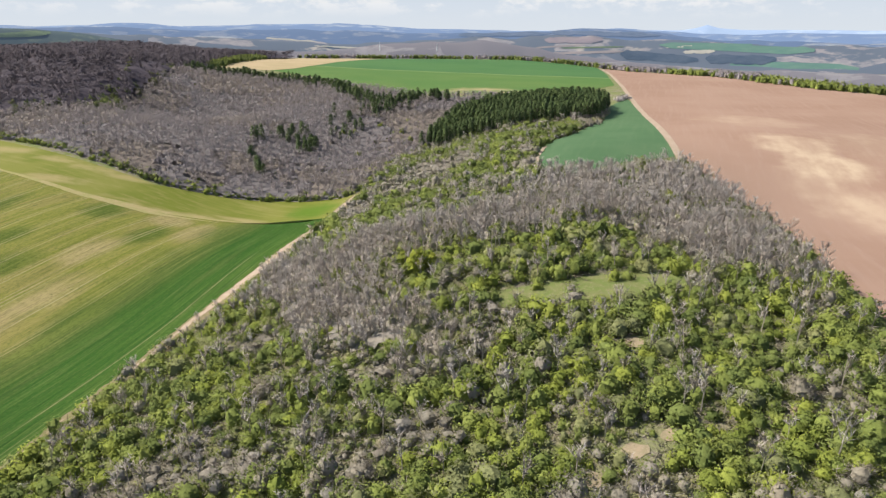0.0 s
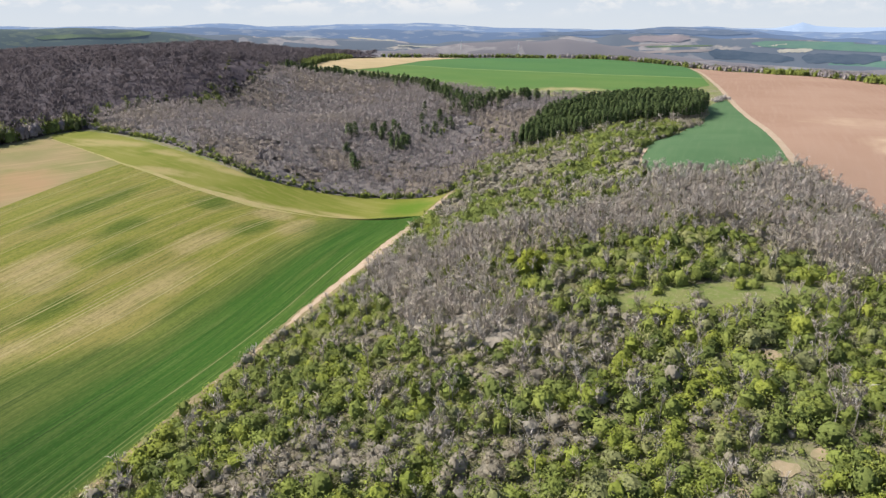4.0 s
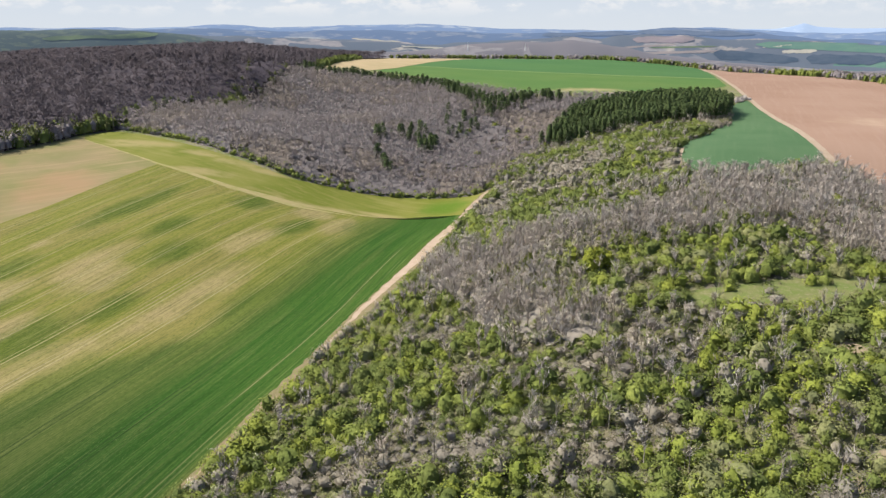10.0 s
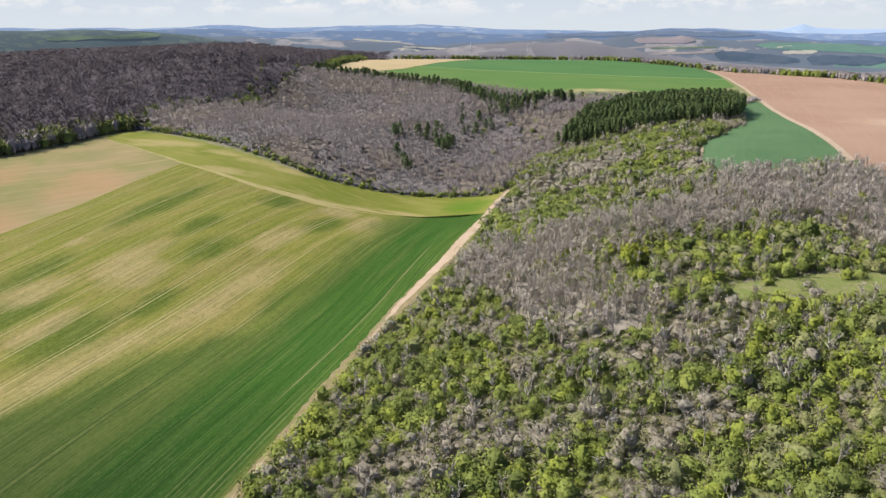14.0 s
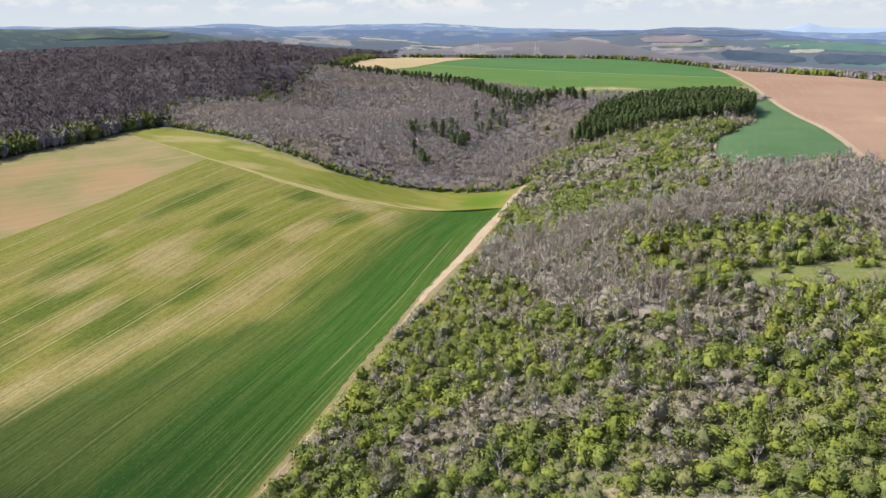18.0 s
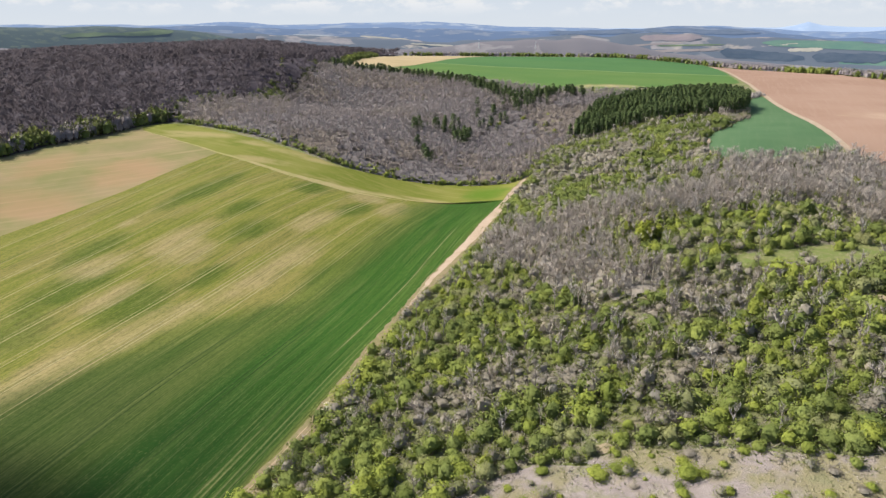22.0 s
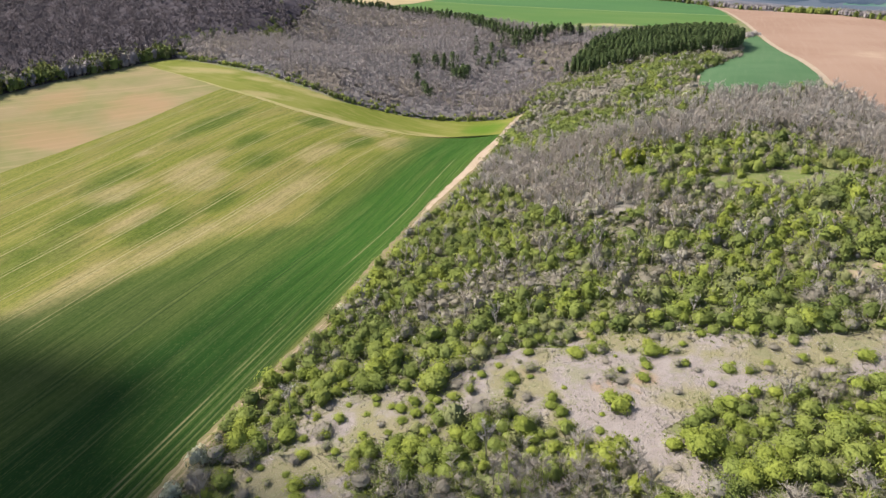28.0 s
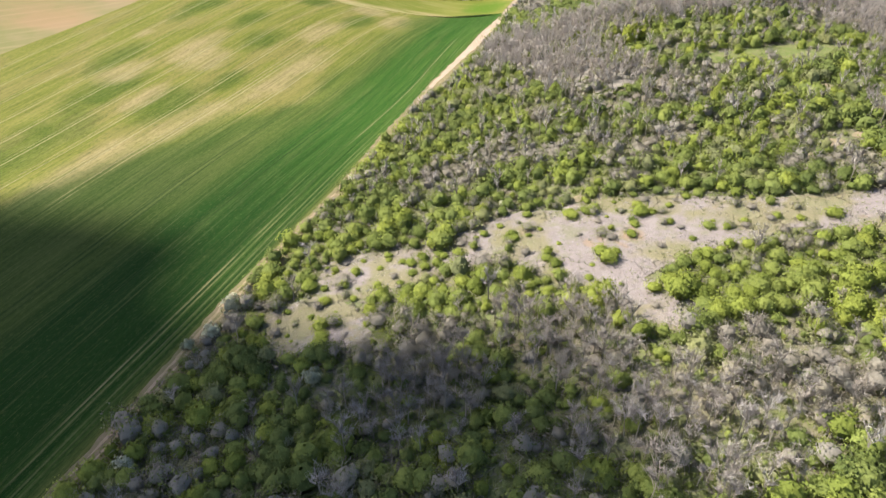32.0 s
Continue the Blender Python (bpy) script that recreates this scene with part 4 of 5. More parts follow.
def bare_tree(seed, count, width, crown=.24, low=.28, limbs=6, sides=4, drawn=True, fan=.5):
    """A tall leafless tree, 1 in height."""
    rng = np.random.default_rng(seed)
    lean = rng.normal(size=2) * .03
    wood = [prism([np.array([0, 0, -.05]), np.array([lean[0], lean[1], .45]), np.array([lean[0] * 2, lean[1] * 2, .92])], [.016, .011, .003], sides)]
    tips = []
    for k in range(limbs):
        z = rng.uniform(low, .75)
        a = rng.uniform(0, 6.283)
        s = np.array([lean[0] * 1.5, lean[1] * 1.5, z])
        e = s + np.array([math.cos(a) * crown * rng.uniform(.45, .8), math.sin(a) * crown * rng.uniform(.45, .8), rng.uniform(.2, .38)])
        e[2] = min(e[2], .97)
        if drawn:
            wood.append(prism([s, e], [.007, .002], 3))
        tips.append((s, e))
    k = rng.integers(0, len(tips), count)
    u = rng.uniform(.25, 1.05, count)[:, None]
    S, E = np.array([t[0] for t in tips]), np.array([t[1] for t in tips])
    a = S[k] + (E[k] - S[k]) * u
    up = unit(rng.normal(size=(count, 3)) * np.array([fan, fan, .3]) + np.array([0, 0, 1.15]))
    b = a + up * rng.uniform(.09, .26, count)[:, None]
    b[:, 2] = np.minimum(b[:, 2], 1.0)
    around = unit(unit(a - np.array([lean[0], lean[1], .45])) * .5 + rng.normal(size=a.shape) * .25 + np.array([0, 0, .75]))
    return faced(np.concatenate(wood)), soft(sticks(a, b, width * rng.uniform(.6, 1.3, count), rng), around)


def pine(seed, count, size):
    """A plantation pine, 1 in height: whorls of needled boughs round a straight trunk."""
    rng = np.random.default_rng(seed)
    h = np.round(rng.uniform(.25, 1.0, count) ** .8 * 11) / 11 + rng.normal(size=count) * .012
    a = rng.uniform(0, 6.283, count)
    w = .165 * np.clip(1.03 - h, 0, 1) ** .3
    r = w * rng.uniform(.4, 1.0, count)
    p = np.stack([np.cos(a) * r, np.sin(a) * r, h + r * .25], -1)
    d = np.stack([np.cos(a), np.sin(a), 0 * a + .7], -1)
    nrm = unit(d + rng.normal(size=(count, 3)) * .4)
    return faced(prism([np.array([0, 0, -.03]), np.array([0, 0, .5]), np.array([0, 0, .95])], [.016, .012, .003], 5)), soft(cards(p, nrm, size * rng.uniform(.6, 1.25, count), rng, .5), d + rng.normal(size=d.shape) * .25)


def plant_mesh(name, tris, mats, slots=None, own=None):
    """A mesh of plant triangles (n, 3, 6), with the normals of the crown and a number of each plant's own."""
    me = mesh_np(name, tris[..., :3].reshape(-1, 3), np.arange(len(tris) * 3).reshape(-1, 3), mats, slots)
    way = me.attributes.new("crown_normal", "FLOAT_VECTOR", "POINT")
    way.data.foreach_set("vector", np.ascontiguousarray(tris[..., 3:], np.float32).ravel())
    if own is not None:
        me.attributes.new("plant", "FLOAT", "FACE").data.foreach_set("value", np.asarray(own, np.float32))
    return me


class Stuff:
    """Gathers many plants into one mesh."""

    def __init__(self):
        self.tris, self.slots, self.mats, self.own, self.rng = [], [], [], [], np.random.default_rng(99)

    def plant(self, shape, mats, at):
        """at: rows of x, y, z, width, height, turn."""
        if not len(at):
            return
        at = np.asarray(at, float)
        c, s, own = np.cos(at[:, 5])[:, None, None], np.sin(at[:, 5])[:, None, None], self.rng.uniform(size=len(at))
        for tris, mat in zip(shape, mats):
            if mat is None:
                continue
            if mat not in self.mats:
                self.mats.append(mat)
            x, y, z, i, j, k = (tris[None, ..., n] for n in range(6))
            w, h = at[:, 3][:, None, None], at[:, 4][:, None, None]
            q = np.stack([(x * c - y * s) * w + at[:, 0][:, None, None], (x * s + y * c) * w + at[:, 1][:, None, None], z * h + at[:, 2][:, None, None],
                          i * c - j * s, i * s + j * c, k + 0 * c], -1)
            q = q.reshape(-1, 3, 6).astype(np.float32)
            self.tris.append(q)
            self.slots.append(np.full(len(q), self.mats.index(mat), np.int32))
            self.own.append(np.repeat(own, len(tris)))

    def build(self, name, label, category):
        me = plant_mesh(name, np.concatenate(self.tris), self.mats, np.concatenate(self.slots), np.concatenate(self.own))
        return tagged(new(name, me), label, category, kind="stuff")


def scatter(x0, x1, y0, y1, step, seed, jitter=0.8):
    rng = np.random.default_rng(seed)
    X, Y = np.meshgrid(np.arange(x0, x1, step), np.arange(y0, y1, step))
    x = X.ravel() + (rng.uniform(size=X.size) - .5) * step * jitter * 1.3
    y = Y.ravel() + (rng.uniform(size=X.size) - .5) * step * jitter * 1.3
    return x, y, rng


def heap(x, y, spots):
    """Sum of soft patches (x, y, rx, ry) at the places given."""
    out = np.zeros(np.shape(x))
    for cx, cy, rx, ry in spots:
        out = np.maximum(out, np.exp(-(((x - cx) / rx) ** 2 + ((y - cy) / ry) ** 2)))
    return out


def put_all(stuff, shapes, mats, x, y, w, h, rng):
    """Plants of one kind at plan places, spread over the shapes."""
    z, turn = land(x, y), rng.uniform(0, 6.283, len(x))
    k = rng.integers(0, len(shapes), len(x))
    for i, shape in enumerate(shapes):
        m = k == i
        stuff.plant(shape, mats, np.stack([x[m], y[m], z[m] - 0.05, w[m], h[m], turn[m]], -1))


def canopy(stuff, mat, box, step, height, bump, cell, seed):
    """A lumpy filler surface below the tree tops, added for the closed mass of twigs. height: metres over the plan (x,
    y).
    """
    x, y, f = grid(np.arange(box[0], box[1], step), np.arange(box[2], box[3], step))
    jig = np.random.default_rng(seed)
    x, y = x + jig.uniform(-.35, .35, len(x)) * step, y + jig.uniform(-.35, .35, len(y)) * step
    tall = height(x, y)
    z = land(x, y) + tall * (1 + bump * (vnoise(x, y, cell, seed) - .5) + bump * .7 * (vnoise(x, y, cell * .45, seed + 1) - .5)) - .3
    f = f[(tall[f] > .35).all(-1)]
    P = np.stack([x, y, z], -1)
    nrm = np.zeros_like(P)
    flat = np.cross(P[f[:, 1]] - P[f[:, 0]], P[f[:, 3]] - P[f[:, 0]])
    for k in range(4):
        np.add.at(nrm, f[:, k], flat)
    g = np.concatenate([P, unit(unit(nrm) * np.array([.6, .6, 1]) + jig.normal(size=P.shape) * .2)], -1)
    stuff.plant((halves(g[f]),), (mat,), [(0, 0, 0, 1, 1, 0)])


def well_inside(poly, x, y, margin):
    """0 outside an outline, rising to 1 at a margin within it."""
    return sum(inside(poly, x + margin * k * math.cos(a), y + margin * k * math.sin(a)).astype(float) for k in (.4, 1) for a in np.arange(0, 6.2, .8)) / 16 * inside(poly, x, y)


# ---- scrub on the near slope ----
LEAFY = [leafy(10 + i, 360, .077, lobes=9, ring=6) for i in range(8)]
LEAFY_MID = [leafy(20 + i, 210, .094, lobes=9, ring=5) for i in range(7)]
LEAFY_FAR = [leafy(30 + i, 84, .122, ring=4) for i in range(5)]
LEAFY_TINY = [leafy(40 + i, 50, .15, ring=4) for i in range(5)]
GREYS_TINY = [bare_shrub(45 + i, 40, .062, ring=4) for i in range(5)]
GREYS = [bare_shrub(50 + i, 380, .02, ring=5) for i in range(6)]
GREYS_MID = [bare_shrub(55 + i, 200, .028, ring=4) for i in range(6)]
GREYS_FAR = [bare_shrub(60 + i, 64, .05, ring=4) for i in range(5)]
BUDS = [budding(150 + i, 170, .018, 190, .062, 7) for i in range(6)]
BUDS_MID = [budding(160 + i, 110, .024, 120, .078, 6) for i in range(6)]
BUDS_FAR = [budding(170 + i, 40, .042, 46, .10, 4) for i in range(4)]
TREES = [bare_tree(70 + i, 80, .0095, .28, limbs=5, sides=3, fan=.62) for i in range(7)]
TREES_NEAR = [bare_tree(66 + i, 230, .0046, .28, limbs=9, sides=3, fan=.62) for i in range(4)]
TREES_FAR = [bare_tree(80 + i, 38, .015, limbs=9, sides=3, drawn=False, fan=.6) for i in range(5)]
PINES = [pine(90 + i, 105, .060) for i in range(5)]
# where the plants of the slope stand, in soft patches: x, y and the half widths
TALL_SPOTS = [(-50, 212, 14, 24), (-42, 195, 20, 26), (-30, 168, 17, 17), (-17, 152, 14, 13), (-20, 216, 28, 18), (15, 212, 30, 20), (56, 228, 36, 24), (96, 258, 26, 34), (50, 262, 42, 16), (85, 195, 20, 40),
              (-42, 27, 15, 10), (-33, 20, 14, 10), (-62, 12, 16, 10), (-20, 5, 22, 14)]
STEM_SPOTS = [(-8, 128, 18, 16), (7, 141, 14, 10), (-30, 115, 18, 14), (4, 12, 24, 12), (-30, 142, 14, 10)]
GREEN_SPOTS = [(29, 177, 17, 9), (1, 95, 22, 12), (20, 104, 18, 12), (9, 90, 22, 8), (-51, 147, 10, 10), (-49, 171, 6, 8), (-27, 279, 18, 9), (-34, 270, 13, 8), (-9, 243, 14, 6), (24, 305, 14, 16), (31, 380, 11, 26), (32, 268, 12, 8),
               (-10, 43, 14, 8), (0, 39, 18, 8), (15, 47, 14, 7), (-14, 26, 9, 7), (2, 82, 28, 5), (-76, 71, 14, 8), (-96, 64, 8, 8), (-96, 18, 10, 10), (-59, 41, 13, 6), (50, 120, 30, 24)]
GREY_SPOTS = [(-49, 105, 13, 8), (-11, 101, 8, 7), (-3, 108, 6, 5), (1, 133, 10, 7), (27, 107, 6, 7), (26, 149, 9, 5), (23, 84, 14, 4), (-65, 100, 9, 7), (-52, 104, 8, 6), (-88, 102, 8, 7), (-91, 73, 7, 6), (-42, 312, 12, 24),
              (-12, 345, 16, 24), (10, 344, 12, 18), (-25, 327, 12, 18), (34, 296, 9, 9), (8, 52, 8, 5), (-2, 20, 14, 8), (4, 14, 16, 10), (-14, 8, 14, 8), (-43, 141, 8, 6), (70, 108, 9, 8), (-20, 84, 9, 5)]


def in_view(x, y):
    """The part of the slope that the camera sees along its path, with a margin."""
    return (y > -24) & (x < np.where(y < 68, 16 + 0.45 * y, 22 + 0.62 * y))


CLEARED = ((41, 130, 3.5), (33, 96, 3), (24, 90, 2.6), (40, 99, 2.5), (-32, 79, 2.5), (-108, 41, 2.4), (-109, 31.5, 2.2), (-83, 17, 2.2), (-46.6, 42.2, 2), (-94.6, 101.5, 1.8))
x, y, rng = scatter(-140, 118, -108, 440, 3.35, 7)
keep = inside(SLOPE, x + np.interp(y, [150, 190], [1.7, 0]), y) & (~inside(MEADOW, x, y) | (rng.uniform(size=len(x)) < 0.2))
stony = inside(GRAVEL, x, y)
arm = np.maximum(heap(x, y, [(-85, 42, 22, 28), (-45, 66, 24, 9), (-22, 72, 24, 6), (45, 62, 16, 6), (-5, 62, 12, 6), (-66, 54, 12, 8), (-40, 60, 10, 6)]), 0.34)
keep &= ~stony | (rng.uniform(size=len(x)) < arm * (0.25 + 1.4 * vnoise(x, y, 8, 91)))
for px, py, pr in CLEARED:
    keep &= np.hypot(x - px, y - py) > pr
x, y, stony = x[keep], y[keep], stony[keep]
rng = np.random.default_rng(8)
tall = heap(x, y, TALL_SPOTS)
mixn = vnoise(x, y, 13, 3) * 0.5 + vnoise(x, y, 6, 5) * 0.5
u = rng.uniform(size=len(x))
leaf_share = 0.56 + 0.34 * heap(x, y, GREEN_SPOTS) - 0.46 * heap(x, y, GREY_SPOTS) - 0.30 * tall - 0.16 * heap(x, y, STEM_SPOTS) + 1.2 * (mixn - .5) + 0.24 * (u - .5) - np.interp(y, [40, 110, 220, 260], [.07, 0, 0, .12])
kind = np.where(leaf_share > 0.36, 0, np.where(leaf_share > 0.20, 3, 1))  # 0 leafy, 1 leafless, 3 coming into leaf
kind[stony] = np.where(u[stony] < 0.72, 0, np.where(u[stony] < 0.86, 3, 1))
big = (0.75 + 0.55 * vnoise(x, y, 7, 71)) * np.interp(y, [200, 280], [1, 1.25])
w = (1.75 + 2.1 * rng.uniform(size=len(x)) ** 1.5) * np.where(stony, rng.uniform(0.34, 1.0, len(x)), big)
h = w * rng.uniform(0.8, 1.3, len(x)) * np.where(stony, 0.7, 1) * np.where(kind == 1, 0.88, 1)
w = w * np.where(kind == 1, 1.1, 1)
thin = (tall > 0.5) & (rng.uniform(size=len(x)) < 0.35)  # little grows under the tall trees
x, y, stony, kind, w, h = x[~thin], y[~thin], stony[~thin], kind[~thin], w[~thin], h[~thin]
# the tall locusts stand close together
tx, ty, rng = scatter(-140, 118, -108, 440, 2.2, 9)
grown = heap(tx, ty, TALL_SPOTS) * (1 - 0.75 * heap(tx, ty, GREEN_SPOTS)) * np.interp(ty, [30, 60], [.7, 1]) * 1.1 - 0.10 + 0.35 * (vnoise(tx, ty, 9, 73) - .5)
grown = np.maximum(grown, 0.22 * heap(tx, ty, STEM_SPOTS))
keep = inside(SLOPE, tx + 1.5, ty) & inside(SLOPE, tx - 4, ty) & ~inside(MEADOW, tx, ty) & ~inside(GRAVEL, tx, ty) & (rng.uniform(size=len(tx)) < np.maximum(grown, np.interp(ty, [60, 100, 170, 200], [.03, .07, .07, .03])))
tx, ty = tx[keep], ty[keep]
x, y = np.concatenate([x, tx]), np.concatenate([y, ty])
kind, stony = np.concatenate([kind, np.full(len(tx), 2)]), np.concatenate([stony, np.zeros(len(tx), bool)])
w, h = np.concatenate([w, np.ones(len(tx))]), np.concatenate([h, np.ones(len(tx))])
near, mid = (y < 88) & in_view(x, y), (y < 185) & in_view(x, y)
things = (x > -104) & (x < 26) & (y > 24) & (y < 92)
shade = np.interp(y, [200, 260], [0, -.28]) + vnoise(x, y, 14, 11) * 0.3 + rng.uniform(size=len(x)) * 0.7


def thing_shrub(name, shape, mats, parts, label, category, group):
    """A plant as a thing of its own: an empty at the root with its woody part and its crown."""
    root = new(name)
    for quads, mat, part_name in zip(shape, mats, parts):
        ob = new(part_name, plant_mesh(part_name, quads, [mat]))
        ob.parent = root
    return tagged(root, label, category, group)


def at_root(i):
    return Matrix.Translation((x[i], y[i], float(land(x[i], y[i])) - 0.05)) @ Matrix.Rotation(rng.uniform(0, 6.283), 4, "Z")


FINE_LEAFY = [leafy(110 + i, 640, .062, lobes=10, ring=7) for i in range(6)]
FINE_GREY = [bare_shrub(120 + i, 640, .020, ring=6) for i in range(5)]
FINE_BUDS = [budding(130 + i, 320, .020, 320, .058, 6) for i in range(5)]
made = np.zeros(len(x), bool)
for kd, shapes, mats, label, name, group, limit in (
        (0, FINE_LEAFY, (M_BARK, M_LEAF), "rounded shrub in fresh yellow-green spring leaf", "shrub", "shrubs on the near slope", 170),
        (0, FINE_LEAFY, (M_BARK, M_LEAF_MID), "rounded shrub in mid-green young leaf", "shrub", "shrubs on the near slope", 100),
        (3, FINE_BUDS, (M_THORN, M_LEAF_MID), "grey shrub just coming into sparse green leaf", "budding_shrub", "budding shrubs on the near slope", 120),
        (1, FINE_GREY, (M_BARK, M_THORN), "leafless grey-twigged shrub among green scrub", "bare_shrub", "bare shrubs on the near slope", 130)):
    pick = np.where(things & (kind == kd) & ~made)[0]
    if kd == 0:
        pick = np.concatenate([pick[stony[pick]], pick[~stony[pick] & ((shade[pick] > 0.5) == (mats[1] is M_LEAF))]])
    protos = None
    pick = pick[:limit] if limit < len(pick) and kd == 0 else pick[:: max(1, len(pick) // limit)][:limit]
    protos = [thing_shrub(name, s, mats, (("woody_base", "foliage"), ("woody_base", "crown"), (), ("crown", "foliage"))[kd], label, "shrub", group) for s in shapes]
    used = set()
    for i in pick:
        j = int(rng.integers(0, len(protos)))
        m, size = at_root(i), (w[i], w[i], h[i])
        ob = protos[j] if j not in used else copy_thing(protos[j], m)
        used.add(j)
        ob.matrix_basis = m @ Matrix.Diagonal((*size, 1))
        made[i] = True

rest = ~made
fx, fy, frng = scatter(-120, 70, -20, 150, 3.1, 81)
keep = inside(SLOPE, fx + 1.5, fy) & in_view(fx, fy) & ~inside(GRAVEL, fx, fy) & ~inside(MEADOW, fx, fy)
for px, py, pr in CLEARED:
    keep &= np.hypot(fx - px, fy - py) > pr
fx, fy = fx[keep], fy[keep]
fw, fk = frng.uniform(.8, 1.7, len(fx)), vnoise(fx, fy, 8, 83) * .5 + frng.uniform(size=len(fx)) * .5
st = Stuff()
for lo, hi, shapes, mat in ((0, .34, GREYS_TINY, M_THORN), (.34, .48, LEAFY_TINY, M_LEAF_DARK), (.48, .62, LEAFY_TINY, M_LEAF_MID), (.62, .76, LEAFY_TINY, M_LEAF_PALE), (.76, 1.1, LEAFY_TINY, M_LEAF)):
    m = (fk >= lo) & (fk < hi)
    put_all(st, shapes, (None, mat), fx[m], fy[m], fw[m], fw[m] * 1.05, frng)
st.build("low_scrub", "low young shrubs filling the gaps of the scrub", "scrub")
for lo, hi, mat in ((-1, 0.38, M_LEAF_DARK), (0.38, 0.60, M_LEAF_MID), (0.60, 0.78, M_LEAF), (0.78, 1.1, M_LEAF_PALE)):
    sel = rest & (kind == 0) & (shade >= lo) & (shade < hi)
    st = Stuff()
    put_all(st, LEAFY, (None, mat), x[sel & near], y[sel & near], w[sel & near], h[sel & near], rng)
    for shapes, s2 in ((LEAFY_MID, sel & ~near & mid), (LEAFY_FAR, sel & ~mid)):
        put_all(st, shapes, (None, mat), x[s2], y[s2], w[s2] * 1.1, h[s2] * 1.1, rng)
    st.build("leafy_scrub", "dense scrub of shrubs in young green leaf", "scrub")
st = Stuff()
sel = rest & (kind == 3)
for lo, hi, twig, mat in ((-1, 0.42, M_THORN, M_LEAF_DARK), (0.42, 0.68, M_THORN, M_LEAF_MID), (0.68, 1.1, M_TWIG_WARM, M_LEAF_PALE)):
    s2 = sel & (shade >= lo) & (shade < hi)
    for shapes, s3 in ((BUDS, s2 & near), (BUDS_MID, s2 & ~near & mid), (BUDS_FAR, s2 & ~mid)):
        put_all(st, shapes, (twig, mat), x[s3], y[s3], w[s3] * 1.1, h[s3] * 1.1, rng)
st.build("budding_scrub", "olive-grey scrub just coming into leaf", "scrub")
st = Stuff()
sel = rest & (kind == 1)
for tint, mat in ((0, M_THORN), (1, M_TWIG_WARM)):
    s2 = sel & ((shade > 0.66) == bool(tint))
    put_all(st, GREYS, (None, mat), x[s2 & near], y[s2 & near], w[s2 & near], h[s2 & near], rng)
    for shapes, s3 in ((GREYS_MID, s2 & ~near & mid), (GREYS_FAR, s2 & ~mid)):
        put_all(st, shapes, (None, mat), x[s3], y[s3], w[s3] * 1.1, h[s3], rng)
st.build("bare_scrub", "leafless grey and brown thorn scrub", "scrub")
th = rng.uniform(5.5, 9.5, len(x))
pick = np.where((kind == 2) & (y > 5) & (y < 150) & (x > -105) & (x < 60))[0]
pick = pick[np.argsort(y[pick])][:170]
LOCUSTS = [thing_shrub("locust_tree", s, (M_BARK, M_LOCUST), ("trunk", "crown"), "tall leafless grey locust tree among the scrub", "tree", "locust trees on the near slope") for s in TREES_NEAR]
for n, i in enumerate(pick):
    m = at_root(i)
    ob = LOCUSTS[n] if n < len(LOCUSTS) else copy_thing(LOCUSTS[n % len(LOCUSTS)], m)
    ob.matrix_basis = m @ Matrix.Diagonal((th[i], th[i], th[i] * .85, 1))
    made[i] = True
st = Stuff()
sel = (kind == 2) & ~made
for tint, mat in ((0, M_TWIG), (1, M_TWIG_TREE)):
    s2 = sel & ((shade > 0.5) == bool(tint))
    close = (y < 235) & in_view(x, y)
    n2 = s2 & close & (y < 75)
    put_all(st, TREES_NEAR, (M_BARK, mat), x[n2], y[n2], th[n2], th[n2] * .85, rng)
    n2 = s2 & close & (y >= 75)
    put_all(st, TREES, (M_BARK, mat), x[n2], y[n2], th[n2], th[n2], rng)
    n2 = s2 & ~close
    put_all(st, TREES_FAR, (M_BARK, mat), x[n2], y[n2], th[n2], th[n2], rng)
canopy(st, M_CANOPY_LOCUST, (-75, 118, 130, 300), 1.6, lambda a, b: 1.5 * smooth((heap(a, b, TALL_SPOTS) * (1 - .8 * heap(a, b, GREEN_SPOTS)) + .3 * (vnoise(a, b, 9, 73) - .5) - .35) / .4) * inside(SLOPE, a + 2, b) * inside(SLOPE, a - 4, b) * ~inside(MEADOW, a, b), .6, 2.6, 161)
st.build("bare_woodland", "tall leafless grey locust trees on the ridge", "trees")

# undergrowth between the shrubs: twigs, dry grass and low herbs
WISP = [(None, soft(sticks(np.random.default_rng(6 + i).normal(size=(9, 3)) * np.array([.5, .5, 0]), np.random.default_rng(16 + i).normal(size=(9, 3)) * np.array([.75, .75, .12]) + np.array([0, 0, .65]), np.full(9, .08), np.random.default_rng(7 + i)), np.random.default_rng(8 + i).normal(size=(9, 3)) * .35 + np.array([0, 0, 1]))) for i in range(5)]
x, y, rng = scatter(-130, 118, -48, 240, 1.65, 75)
keep = in_view(x, y) & inside(SLOPE, x + 2, y) & ~inside(GRAVEL, x, y) & ~inside(MEADOW, x, y)
for px, py, pr in CLEARED:
    keep &= np.hypot(x - px, y - py) > pr
x, y = x[keep], y[keep]
s, k = rng.uniform(.8, 1.8, len(x)), vnoise(x, y, 6, 76) * .6 + rng.uniform(size=len(x)) * .4
st = Stuff()
for lo, hi, mat in ((0, .36, M_TWIG_WARM), (.36, .54, M_THORN), (.54, .64, M_LEAF_PALE), (.64, 1.1, M_LEAF_MID)):
    m = (k >= lo) & (k < hi)
    put_all(st, WISP, (None, mat), x[m], y[m], s[m], s[m], rng)
st.build("undergrowth", "tangled twigs, dry grass and herbs between the shrubs", "undergrowth")

